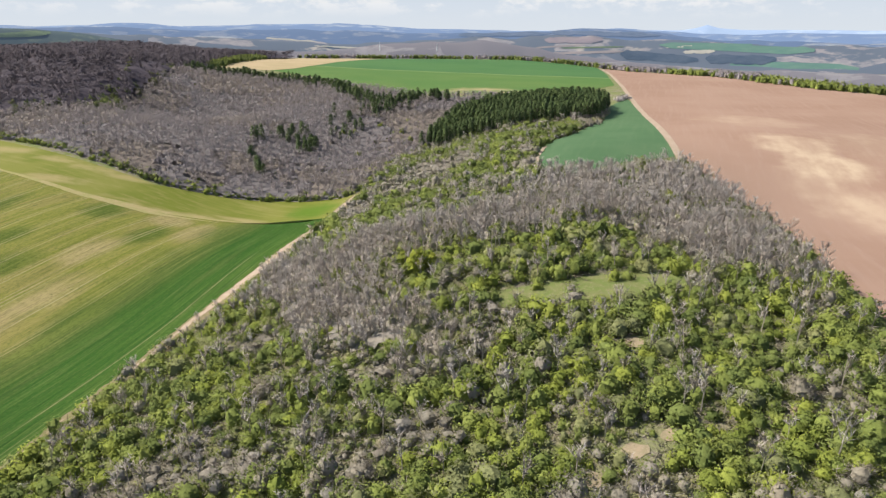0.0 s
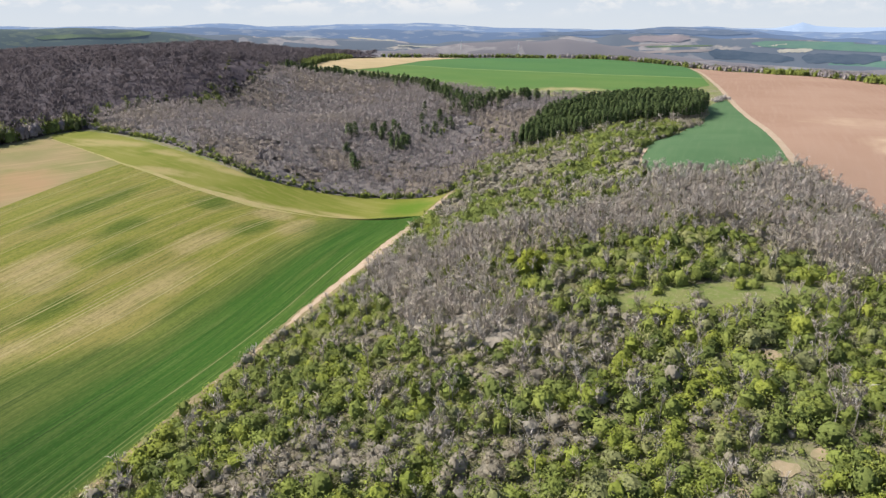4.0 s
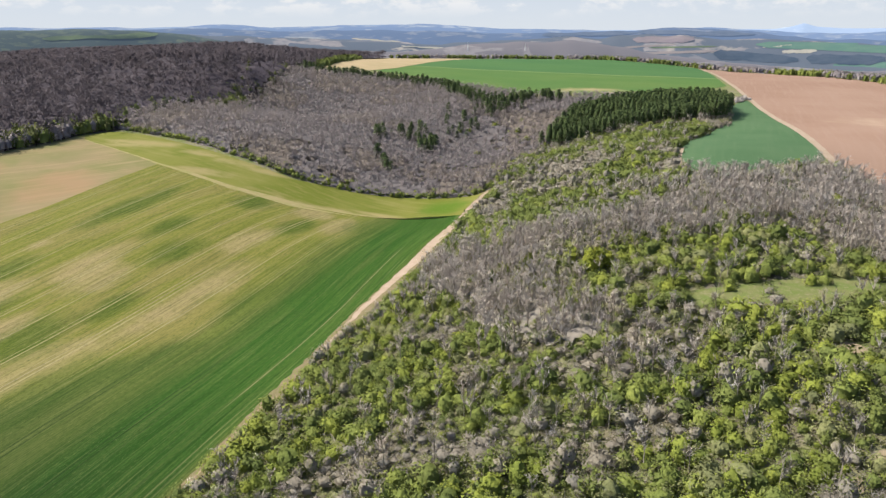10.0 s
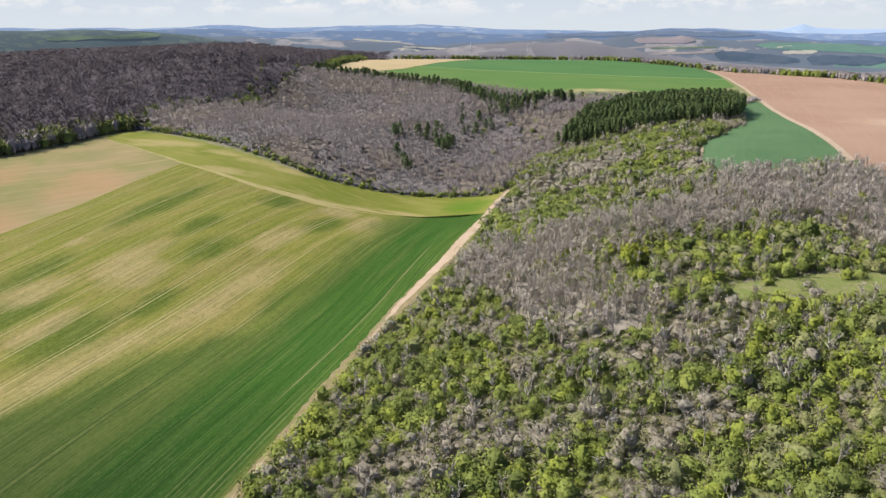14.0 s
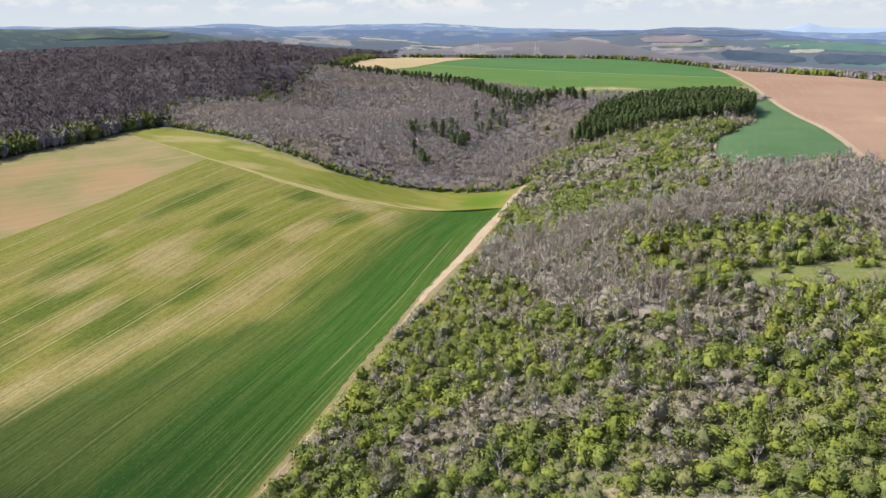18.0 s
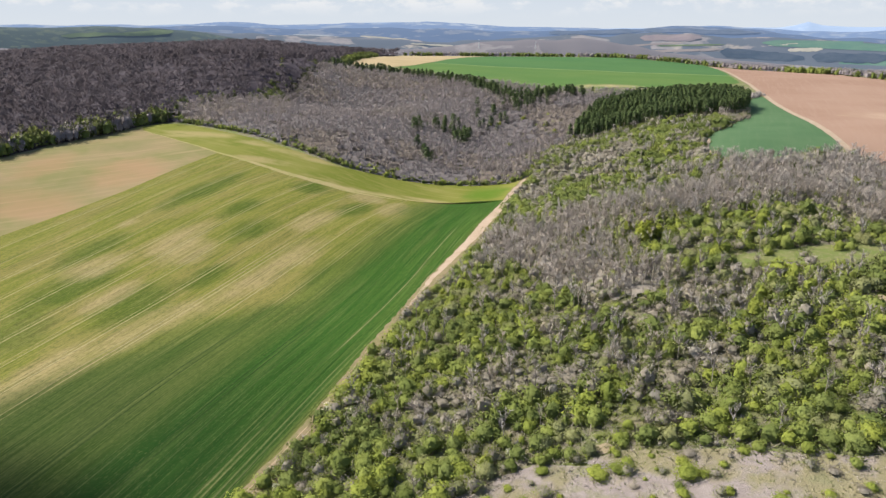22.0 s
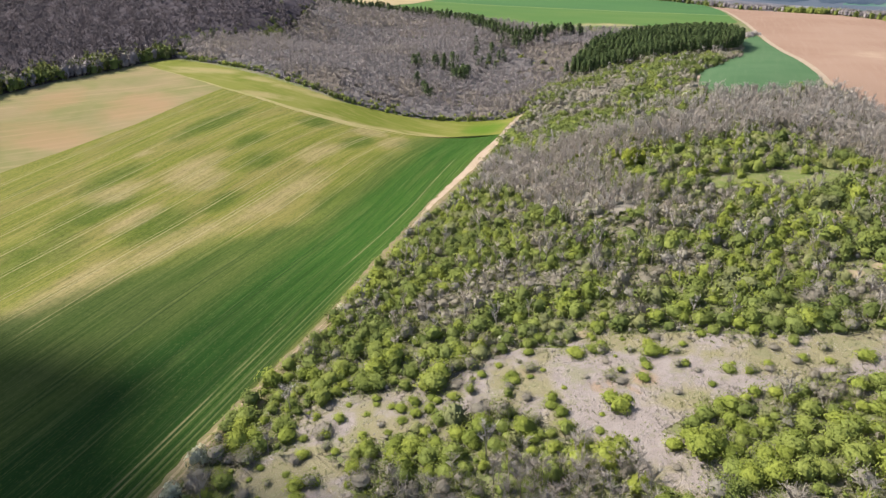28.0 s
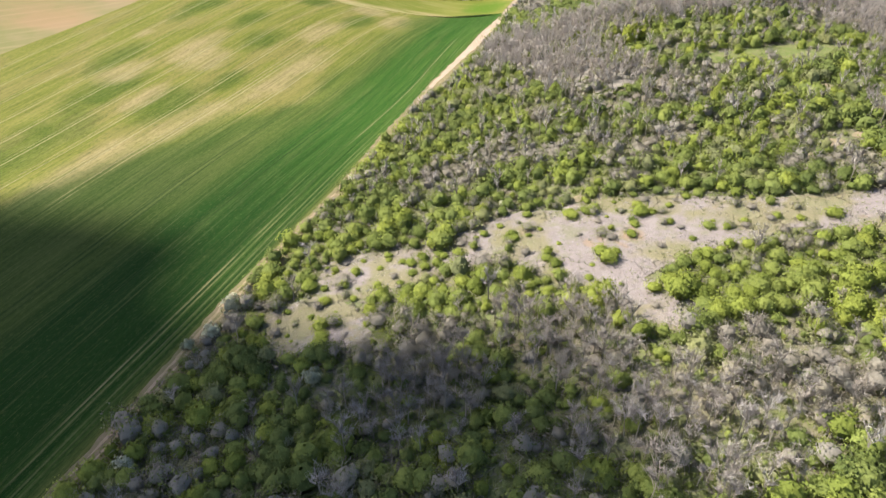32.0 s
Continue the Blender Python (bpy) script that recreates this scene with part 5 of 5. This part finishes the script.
# ---- the hollow: grey coppice, oak forest, pines, hedges ----
PINE_PLOT = [(-16, 440), (2, 434), (60, 443), (102, 444), (120, 490), (126, 540), (100, 552), (52, 530), (6, 498)]
x, y, rng = scatter(-310, 140, 345, 720, 3.8, 21)
keep = inside(HOLLOW, x, y) & ~inside(PINE_PLOT, x, y)
x, y = x[keep], y[keep]
u, mixn = rng.uniform(size=len(x)), vnoise(x, y, 30, 13) * 0.6 + vnoise(x, y, 8, 14) * 0.4
size = rng.uniform(6.0, 8.6, len(x))
rim = 1 - inside([(p[0] * 0.985 - 2, (p[1] - 480) * 0.93 + 484) for p in HOLLOW], x, y)
green = ((u < 0.04) | ((rim > 0) & (y < 420) & (u < 0.6)) | (heap(x, y, [(-20, 400, 25, 40), (-60, 400, 20, 30), (-40, 480, 30, 30)]) * 0.5 > u))
st = Stuff()
for lo, hi, mat in ((0, 0.66, M_COPPICE), (0.60, 1.1, M_COPPICE_BROWN)):
    m = ~green & (mixn >= lo) & (mixn < hi)
    put_all(st, TREES_FAR, (mat, mat), x[m], y[m], size[m] * 1.35, size[m], rng)
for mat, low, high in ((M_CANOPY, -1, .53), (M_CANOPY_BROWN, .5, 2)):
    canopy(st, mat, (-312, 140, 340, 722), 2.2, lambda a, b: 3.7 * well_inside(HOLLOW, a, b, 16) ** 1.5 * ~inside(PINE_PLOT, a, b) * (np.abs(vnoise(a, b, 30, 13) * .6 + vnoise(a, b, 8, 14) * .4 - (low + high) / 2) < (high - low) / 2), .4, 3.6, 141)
st.build("coppice_wood", "leafless purple-grey young woodland filling the hollow", "trees")
st = Stuff()
m = green
put_all(st, LEAFY_TINY, (None, M_LEAF_MID), x[m & (mixn > .5)], y[m & (mixn > .5)], size[m & (mixn > .5)] * .38, size[m & (mixn > .5)] * .5, rng)
put_all(st, LEAFY_TINY, (None, M_LEAF), x[m & (mixn <= .5)], y[m & (mixn <= .5)], size[m & (mixn <= .5)] * .36, size[m & (mixn <= .5)] * .42, rng)
ex, ey, erng = scatter(-310, -10, 340, 425, 2.3, 24)
keep = inside(HOLLOW, ex, ey) & ~inside(HOLLOW, ex, ey - 9) & (erng.uniform(size=len(ex)) < .8 * smooth((vnoise(ex, ey, 12, 25) - .18) / .3))
ex, ey = ex[keep], ey[keep]
es, eu = erng.uniform(1.2, 2.5, len(ex)), vnoise(ex, ey, 5, 26) * .5 + erng.uniform(size=len(ex)) * .5
for lo, hi, mat in ((0, .45, M_LEAF_DARK), (.45, .75, M_LEAF_MID), (.75, 1.1, M_LEAF)):
    m = (eu >= lo) & (eu < hi)
    put_all(st, LEAFY_TINY, (None, mat), ex[m], ey[m], es[m], es[m] * 1.1, erng)
st.build("woodland_edge_shrubs", "green shrubs along the edge of the hollow wood", "scrub")

x, y, rng = scatter(-1100, -250, 180, 1500, 6.4, 23)
keep = inside(OAKS, x, y)
x, y = x[keep], y[keep]
off = np.hypot(x + 50, y + 20)
far = off > 800
keep = rng.uniform(size=len(x)) < np.interp(off, [450, 700, 1000, 1500], [1.0, 0.55, 0.30, 0.22])
x, y, far = x[keep], y[keep], far[keep]
size = rng.uniform(11, 15, len(x)) * np.interp(np.hypot(x, y), [500, 1000], [1.0, 1.15])
edge = ~inside([(p[0] - 22, p[1] + 10) for p in OAKS], x, y)
u, mixn = rng.uniform(size=len(x)), vnoise(x, y, 40, 17)
OAK = [bare_tree(200 + i, 40, .026, .42, .42, limbs=9, sides=3, drawn=False, fan=.8) for i in range(5)]
green = (edge & (u < 0.45) & ~far) | (u < 0.015) | ((y < 600) & (u < 0.13)) | ((heap(x, y, [(-258, 530, 22, 22), (-308, 442, 16, 20), (-280, 640, 14, 50), (-320, 372, 22, 28)]) > .5) & (u < .6))
st = Stuff()
put_all(st, OAK, (M_OAK_BARK, M_TWIG_DARK), x[~green], y[~green], size[~green] * np.interp(np.hypot(x, y)[~green], [500, 1000], [1.0, 1.75]), size[~green], rng)
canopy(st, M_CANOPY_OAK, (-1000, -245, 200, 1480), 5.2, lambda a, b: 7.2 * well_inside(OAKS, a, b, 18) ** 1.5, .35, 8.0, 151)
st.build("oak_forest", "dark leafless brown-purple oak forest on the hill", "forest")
st = Stuff()
for lo, hi, mat in ((0, .55, M_LEAF_FOREST), (.55, 1.1, M_LEAF_DARK)):
    m = green & (mixn >= lo) & (mixn < hi)
    low = np.where(edge[m], 1.0, 0.72)
    put_all(st, LEAFY_TINY, (M_BARK, mat), x[m], y[m], size[m] * .30 * low, size[m] * .62 * low, rng)
st.build("forest_edge_trees", "leafing green trees at the forest edge", "trees")

# the wall of trees along the forest edge and shrubs along the hollow's rim
FOREST_RIM = [(-420, 215), (-368, 240), (-344, 307), (-333, 340), (-316, 372), (-308, 395), (-298, 412)]
HOLLOW_RIM = [(-296, 412), (-242, 394), (-196, 371), (-156, 355), (-122, 354), (-89, 356), (-58, 351)]
st = Stuff()
for rim_line, gap, depth, tall_min, tall_max, lift in ((FOREST_RIM, 0.6, 9, 7, 14, .5), (HOLLOW_RIM, 0.5, 3.5, 1.4, 3.6, .7)):
    for (ax, ay), (cx, cy) in zip(rim_line, rim_line[1:]):
        n = int(math.hypot(cx - ax, cy - ay) / gap)
        t, o = rng.uniform(size=n), np.abs(rng.normal(size=n)) * depth - 2.0
        d = unit(np.array([cx - ax, cy - ay]))
        ex, ey = ax + (cx - ax) * t - d[1] * o, ay + (cy - ay) * t + d[0] * o
        s, k = rng.uniform(tall_min, tall_max, n), vnoise(ex, ey, 12, 41) * .7 + rng.uniform(size=n) * .3
        for lo, hi, mat in ((0, .40, M_LEAF_FOREST), (.40, .56, M_LEAF_DARK), (.56, 1.1, M_COPPICE)):
            m = (k >= lo) & (k < hi)
            shapes = GREYS_TINY if mat is M_COPPICE else LEAFY_TINY
            put_all(st, shapes, (M_BARK, mat), ex[m], ey[m], s[m] * lift, s[m] * .8, rng)
st.build("wood_margin", "wall of leafing and bare trees along the wood edge", "trees")

# pine plantation and the shelter belt of pines above the hollow
x, y, rng = scatter(-20, 145, 430, 580, 3.3, 27)
keep = inside(PINE_PLOT, x, y)
x, y = x[keep], y[keep]
PROTO = [thing_shrub("pine_tree", s, (M_BARK, M_NEEDLE), ("trunk", "crown"), "dark green plantation pine in a dense block", "tree", "pines of the plantation") for s in PINES]
order = np.argsort(y + 0.6 * np.abs(x - 60))
used = set()
for i in order[:290]:
    j = int(rng.integers(0, len(PROTO)))
    hgt = rng.uniform(10.5, 13)
    m = Matrix.Translation((x[i], y[i], float(land(x[i], y[i])) - 0.1)) @ Matrix.Rotation(rng.uniform(0, 6.283), 4, "Z")
    ob = PROTO[j] if j not in used else copy_thing(PROTO[j], m)
    used.add(j)
    ob.matrix_basis = m @ Matrix.Diagonal((hgt * 1.3, hgt * 1.3, hgt, 1))
st = Stuff()
o = order[290:]
hh = rng.uniform(11.5, 14.5, len(o))
put_all(st, PINES, (M_BARK, M_NEEDLE), x[o], y[o], hh * 1.3, hh, rng)
BELT = [(-255, 700), (-236, 684), (-201, 692), (-163, 676), (-125, 656), (-101, 635), (-82, 593), (-67, 560), (-52, 549), (-32, 556), (-18, 566), (4, 560)]
bx, by = [], []
for (ax, ay), (cx, cy) in zip(BELT, BELT[1:]):
    n = int(math.hypot(cx - ax, cy - ay) / 0.85)
    t = rng.uniform(size=n)
    bx.append(ax + (cx - ax) * t + rng.normal(size=n) * 5)
    by.append(ay + (cy - ay) * t + rng.normal(size=n) * 5)
for cx, cy, n, s in ((-124, 441, 5, 3), (-112, 452, 6, 5), (-106, 464, 7, 5), (-98, 454, 8, 5), (-90, 448, 8, 5), (-92, 436, 5, 4), (-74, 484, 6, 6), (-112, 392, 4, 2), (-108, 385, 4, 2), (-114, 405, 4, 3), (-55, 527, 14, 8), (-72, 512, 10, 8), (-40, 540, 12, 8)):
    bx.append(cx + rng.normal(size=n) * s)
    by.append(cy + rng.normal(size=n) * s)
bx, by = np.concatenate(bx), np.concatenate(by)
hh = rng.uniform(7, 12, len(bx))
put_all(st, PINES, (M_BARK, M_NEEDLE), bx, by, hh * 1.5, hh, rng)
st.build("pine_belt", "belt of dark pines between the hollow and the green field", "trees")

# hedges and far belts of trees
st = Stuff()
for line, step, wide, mats in (
        ([(270, 1195), (352, 915), (380, 705), (430, 600), (530, 420)], 2.6, 15, (M_LEAF_MID, M_LEAF_MID, M_COPPICE)),
        ([(-300, 1440), (-150, 1440), (-20, 1425), (140, 1420), (272, 1215)], 3.2, 14, (M_COPPICE, M_LEAF_DARK, M_COPPICE_BROWN)),
        ([(-290, 850), (-300, 980), (-335, 1260)], 3.0, 12, (M_LEAF_MID, M_LEAF_DARK, M_LEAF_DARK)),
        ([(143, 560), (158, 585)], 1.6, 5, (M_TWIG, M_TWIG, M_TWIG_WARM)),
        ([(104, 445), (90, 415), (62, 400)], 1.8, 5, (M_TWIG, M_TWIG_WARM, M_LEAF_PALE))):
    for (ax, ay), (cx, cy) in zip(line, line[1:]):
        n = max(6, int(math.hypot(cx - ax, cy - ay) / step * 2.6))
        t = rng.uniform(size=n)
        hx, hy = ax + (cx - ax) * t + rng.normal(size=n) * wide * .5, ay + (cy - ay) * t + rng.normal(size=n) * wide * .5
        s, k = rng.uniform(7.5, 12.5, n) * (0.42 if wide < 6 else 1.0), (vnoise(hx, hy, 40, 31) * 2.2 + rng.uniform(size=n) * .8).astype(int) % 3
        for j in range(3):
            m = k == j
            if mats[j] in (M_TWIG, M_TWIG_WARM, M_COPPICE, M_COPPICE_BROWN):
                put_all(st, GREYS_TINY, (None, mats[j]), hx[m], hy[m], s[m] * .55, s[m] * .85, rng)
            else:
                put_all(st, LEAFY_TINY, (M_BARK, mats[j]), hx[m], hy[m], s[m] * .5, s[m] * .8, rng)
st.build("hedgerows", "mixed hedgerows and tree belts round the far fields", "trees")


# tufts of dry grass and low herbs on the stony clearing
x, y, rng = scatter(-100, 62, 18, 82, 0.85, 61)
rim = np.zeros(len(x), bool)
for ox, oy in ((4, 0), (-4, 0), (0, 4), (0, -4)):
    rim |= inside(GRAVEL, x + ox, y + oy) != inside(GRAVEL, x, y)
keep = (inside(GRAVEL, x, y) | rim) & (rng.uniform(size=len(x)) < vnoise(x, y, 9, 62) * 1.05 + rim * 0.35)
x, y = x[keep], y[keep]
TUFT = [(None, soft(sticks(np.zeros((9, 3)), unit(np.random.default_rng(6 + i).normal(size=(9, 3)) + np.array([0, 0, .8])) * .8, np.full(9, .09), np.random.default_rng(7 + i)), np.random.default_rng(8 + i).normal(size=(9, 3)) * .35 + np.array([0, 0, 1]))) for i in range(3)]
st = Stuff()
u = vnoise(x, y, 6, 63)
s = rng.uniform(.3, 1.0, len(x)) * np.where(rim[keep], 1.3, 1)
for lo, hi, mat in ((0, .35, M_TWIG_WARM), (.35, .6, M_LEAF_PALE), (.6, .75, M_TWIG), (.75, 1.1, M_LEAF_MID)):
    m = (u >= lo) & (u < hi)
    put_all(st, TUFT, (None, mat), x[m], y[m], s[m], s[m], rng)
st.build("grass_tufts", "dry grass and herb tufts on stony soil", "grass")


# ---- single plants that stand out ----
def single(name, shape, mats, parts, label, category, px, py, wide, high, group=""):
    ob = thing_shrub(name, shape, mats, parts, label, category, group)
    ob.matrix_basis = Matrix.Translation((px, py, float(land(px, py)) - 0.05)) @ Matrix.Rotation(rng.uniform(0, 6.283), 4, "Z") @ Matrix.Diagonal((wide, wide, high, 1))
    return ob


for i, (px, py, wide, high) in enumerate(((-108, 41, 3.0, 4.2), (-109, 31.5, 2.8, 3.2), (-112.5, 28, 1.8, 2.6), (-83, 17, 2.6, 3.2), (-82.7, 2, 1.4, 2.2), (-109.5, -3, 2.8, 3.2), (-88.5, 100.5, 1.7, 2.6),
                                          (-94.6, 101.5, 1.9, 3.0), (-70.9, 81, 1.4, 2.0), (-94, 79, 1.1, 1.6), (-50.3, 79, 1.1, 1.9), (-97.5, 73, 1.2, 1.6), (12, 275, 2.6, 3.4), (21.8, 297, 2.4, 3.0), (43.7, 171.5, 1.6, 2.6), (-84.4, 110.5, 1.5, 2.2))):
    single("blossoming_shrub", leafy(300 + i, 260, .13), (M_BARK, M_BLOSSOM), ("woody_base", "blossom"), "wild plum shrub covered in white blossom", "shrub", px, py, wide, high, "blossoming shrubs")
for i, (px, py, wide, high) in enumerate(((-39.2, 55, 1.9, 2.4), (-48, 57.6, 1.6, 2.2), (-56, 59.6, 1.9, 2.3), (-25, 63, 1.3, 1.7), (-20, 66, 1.6, 1.5), (-4.6, 61, 2.3, 1.7), (-1, 60, 1.7, 1.5), (10, 69, 2.0, 2.0), (-28.3, 40.5, 2.2, 2.6), (-63.8, 54.2, 2.1, 2.2), (-44, 46.5, 2.4, 2.6), (-37, 45, 2.0, 2.4), (-12, 64, 1.5, 1.4))):
    single("clearing_bush", leafy(380 + i, 420, .075, 9, ring=6), (M_BARK, M_LEAF_MID if i % 3 else M_LEAF), ("woody_base", "foliage"), "round green bush standing alone on stony soil", "bush", px, py, wide, high, "bushes on the clearing")
single("pale_tree", leafy(330, 420, .12, 9), (M_BARK, M_LEAF_PALE), ("woody_base", "foliage"), "rounded pale yellow-green tree in bud", "tree", -46.6, 42.2, 2.1, 3.4)
for i, (px, py, wide, high) in enumerate(((-7.5, 180, 4.4, 7.0), (-3.5, 181, 3.4, 5.5), (-26, 192, 3.2, 6.0), (-57, 443, 4, 6), (-66, 488, 4, 6), (-73, 484, 3.5, 5.5), (-47, 500, 4, 6), (-30, 485, 3.5, 6), (-11, 446, 3, 5), (-24, 470, 3.5, 5), (-42, 193, 2, 5))):
    single("yellow_tree", leafy(340 + i, 300, .15, 9), (M_BARK, M_YELLOW), ("woody_base", "foliage"), "bright yellow-green tree among bare grey woods", "tree", px, py, wide, high, "yellow trees")
for i, (px, py, wide, high) in enumerate(((65.8, 107.7, 4.0, 4.2), (48.7, 110.3, 3.0, 3.0), (-28, 32, 2.6, 4.0), (22.8, 145, 4.6, 3.8), (17, 144.5, 3.2, 3.0), (28.7, 106.6, 4.4, 3.8), (-13.4, 98, 3.4, 3.2))):
    single("brown_round_shrub", bare_shrub(360 + i, 1300, .016, ring=6), (M_BARK, M_THORN if i > 2 else M_TWIG_WARM), ("woody_base", "crown"), "large round leafless grey-brown shrub among green scrub", "shrub", px, py, wide, high)


rng = np.random.default_rng(411)
EDGE_TREES = [thing_shrub("forest_edge_tree", leafy(400 + i, 420, .085, lobes=10, ring=6), (M_BARK, M_LEAF_FOREST if i % 2 else M_LEAF_DARK), ("trunk", "foliage"),
                          "broad leafing tree in dull green at the forest edge", "tree", "trees along the forest edge") for i in range(4)]
spots = []
for (ax, ay), (cx, cy) in zip(FOREST_RIM[1:], FOREST_RIM[2:]):
    for t in np.arange(0.1, 1, 4.6 / math.hypot(cx - ax, cy - ay)):
        o = rng.uniform(1, 16)
        d = unit(np.array([cx - ax, cy - ay]))
        spots.append((ax + (cx - ax) * t - d[1] * o + rng.uniform(-1.5, 1.5), ay + (cy - ay) * t + d[0] * o, rng.uniform(3.4, 5.4), rng.uniform(8, 12)))
spots += [(-271, 552, 5, 11), (-264, 540, 4.5, 10), (-257, 530, 5, 10), (-286, 622, 5, 10), (-280, 604, 4.5, 10), (-261, 505, 4, 8), (-248, 520, 4, 8), (-292, 640, 5, 11), (-276, 580, 4, 9)]
for i, (px, py, wide, high) in enumerate(spots):
    m = Matrix.Translation((px, py, float(land(px, py)) - 0.1)) @ Matrix.Rotation(rng.uniform(0, 6.283), 4, "Z")
    ob = EDGE_TREES[i] if i < 4 else copy_thing(EDGE_TREES[i % 4], m)
    ob.matrix_basis = m @ Matrix.Diagonal((wide, wide, high, 1))
for i, (px, py, wide, high) in enumerate(((-62, 355, 4.6, 5.0), (-75, 363, 4.2, 4.6), (-49, 358, 4.4, 5.2), (-89, 368, 4.0, 4.4), (-56, 366, 4.6, 5.6), (-43, 372, 4.2, 5.4), (-104, 374, 3.8, 4.2), (-68, 372, 4.4, 5.4))):
    single("brown_round_shrub", bare_shrub(430 + i, 420, .03, ring=6), (M_BARK, M_COPPICE_BROWN), ("woody_base", "crown"), "tall brown leafless shrub at the foot of the wood", "shrub", px, py, wide, high)
for i, (px, py, wide, high) in enumerate(((14, 282, 2.8, 3.4), (10, 296, 2.4, 3.0), (27, 318, 2.8, 3.2), (30, 372, 2.6, 3.2), (22, 345, 2.2, 3.0), (36, 402, 3.0, 3.4), (45, 418, 3.0, 3.2), (66, 424, 3.4, 3.6), (78, 426, 3.2, 3.4))):
    single("blossoming_shrub", leafy(440 + i, 300, .10), (M_BARK, M_BLOSSOM_DULL), ("woody_base", "blossom"), "wild plum shrub with fading cream blossom", "shrub", px, py, wide, high, "blossoming shrubs")


# ---- radio masts on the far slope ----
def steel_mesh(name, tris, mat):
    return mesh_np(name, tris.reshape(-1, 3), np.arange(len(tris) * 3).reshape(-1, 3), [mat])


def lattice_mast(px, py, tall):
    """A slim three-legged lattice mast with rungs and a spike."""
    root = new("radio_mast")
    root.location = (px, py, 31)
    n = Nodes("galvanised_steel")
    steel = n.done(n.mix(n.noise(0.4), (0.62, 0.63, 0.65), (0.75, 0.76, 0.78)), 0.5)
    foot, head = 2.2, 0.7
    legs = [(math.cos(a), math.sin(a)) for a in (0.3, 2.4, 4.5)]
    for c, s in legs:
        ob = new("leg", steel_mesh("leg", prism([np.array([c * foot, s * foot, 0]), np.array([c * head, s * head, tall])], [0.5, 0.35], 4), steel))
        ob.parent = root
    for k in range(7):
        z = tall * (k + 1) / 8
        r = foot + (head - foot) * z / tall
        rung = np.concatenate([prism([np.array([legs[i][0] * r, legs[i][1] * r, z - .3]), np.array([legs[(i + 1) % 3][0] * r, legs[(i + 1) % 3][1] * r, z + .3])], [0.22, 0.22], 4) for i in range(3)])
        ob = new("rung", steel_mesh("rung", rung, steel))
        ob.parent = root
    ob = new("antenna", steel_mesh("antenna", prism([np.array([0, 0, tall - 1]), np.array([0, 0, tall + 7])], [0.4, 0.25], 5), steel))
    ob.parent = root
    return tagged(root, "tall pale lattice radio mast on the far slope", "mast", "radio masts")


lattice_mast(-157, 1690, 34)
lattice_mast(-17, 1690, 30)
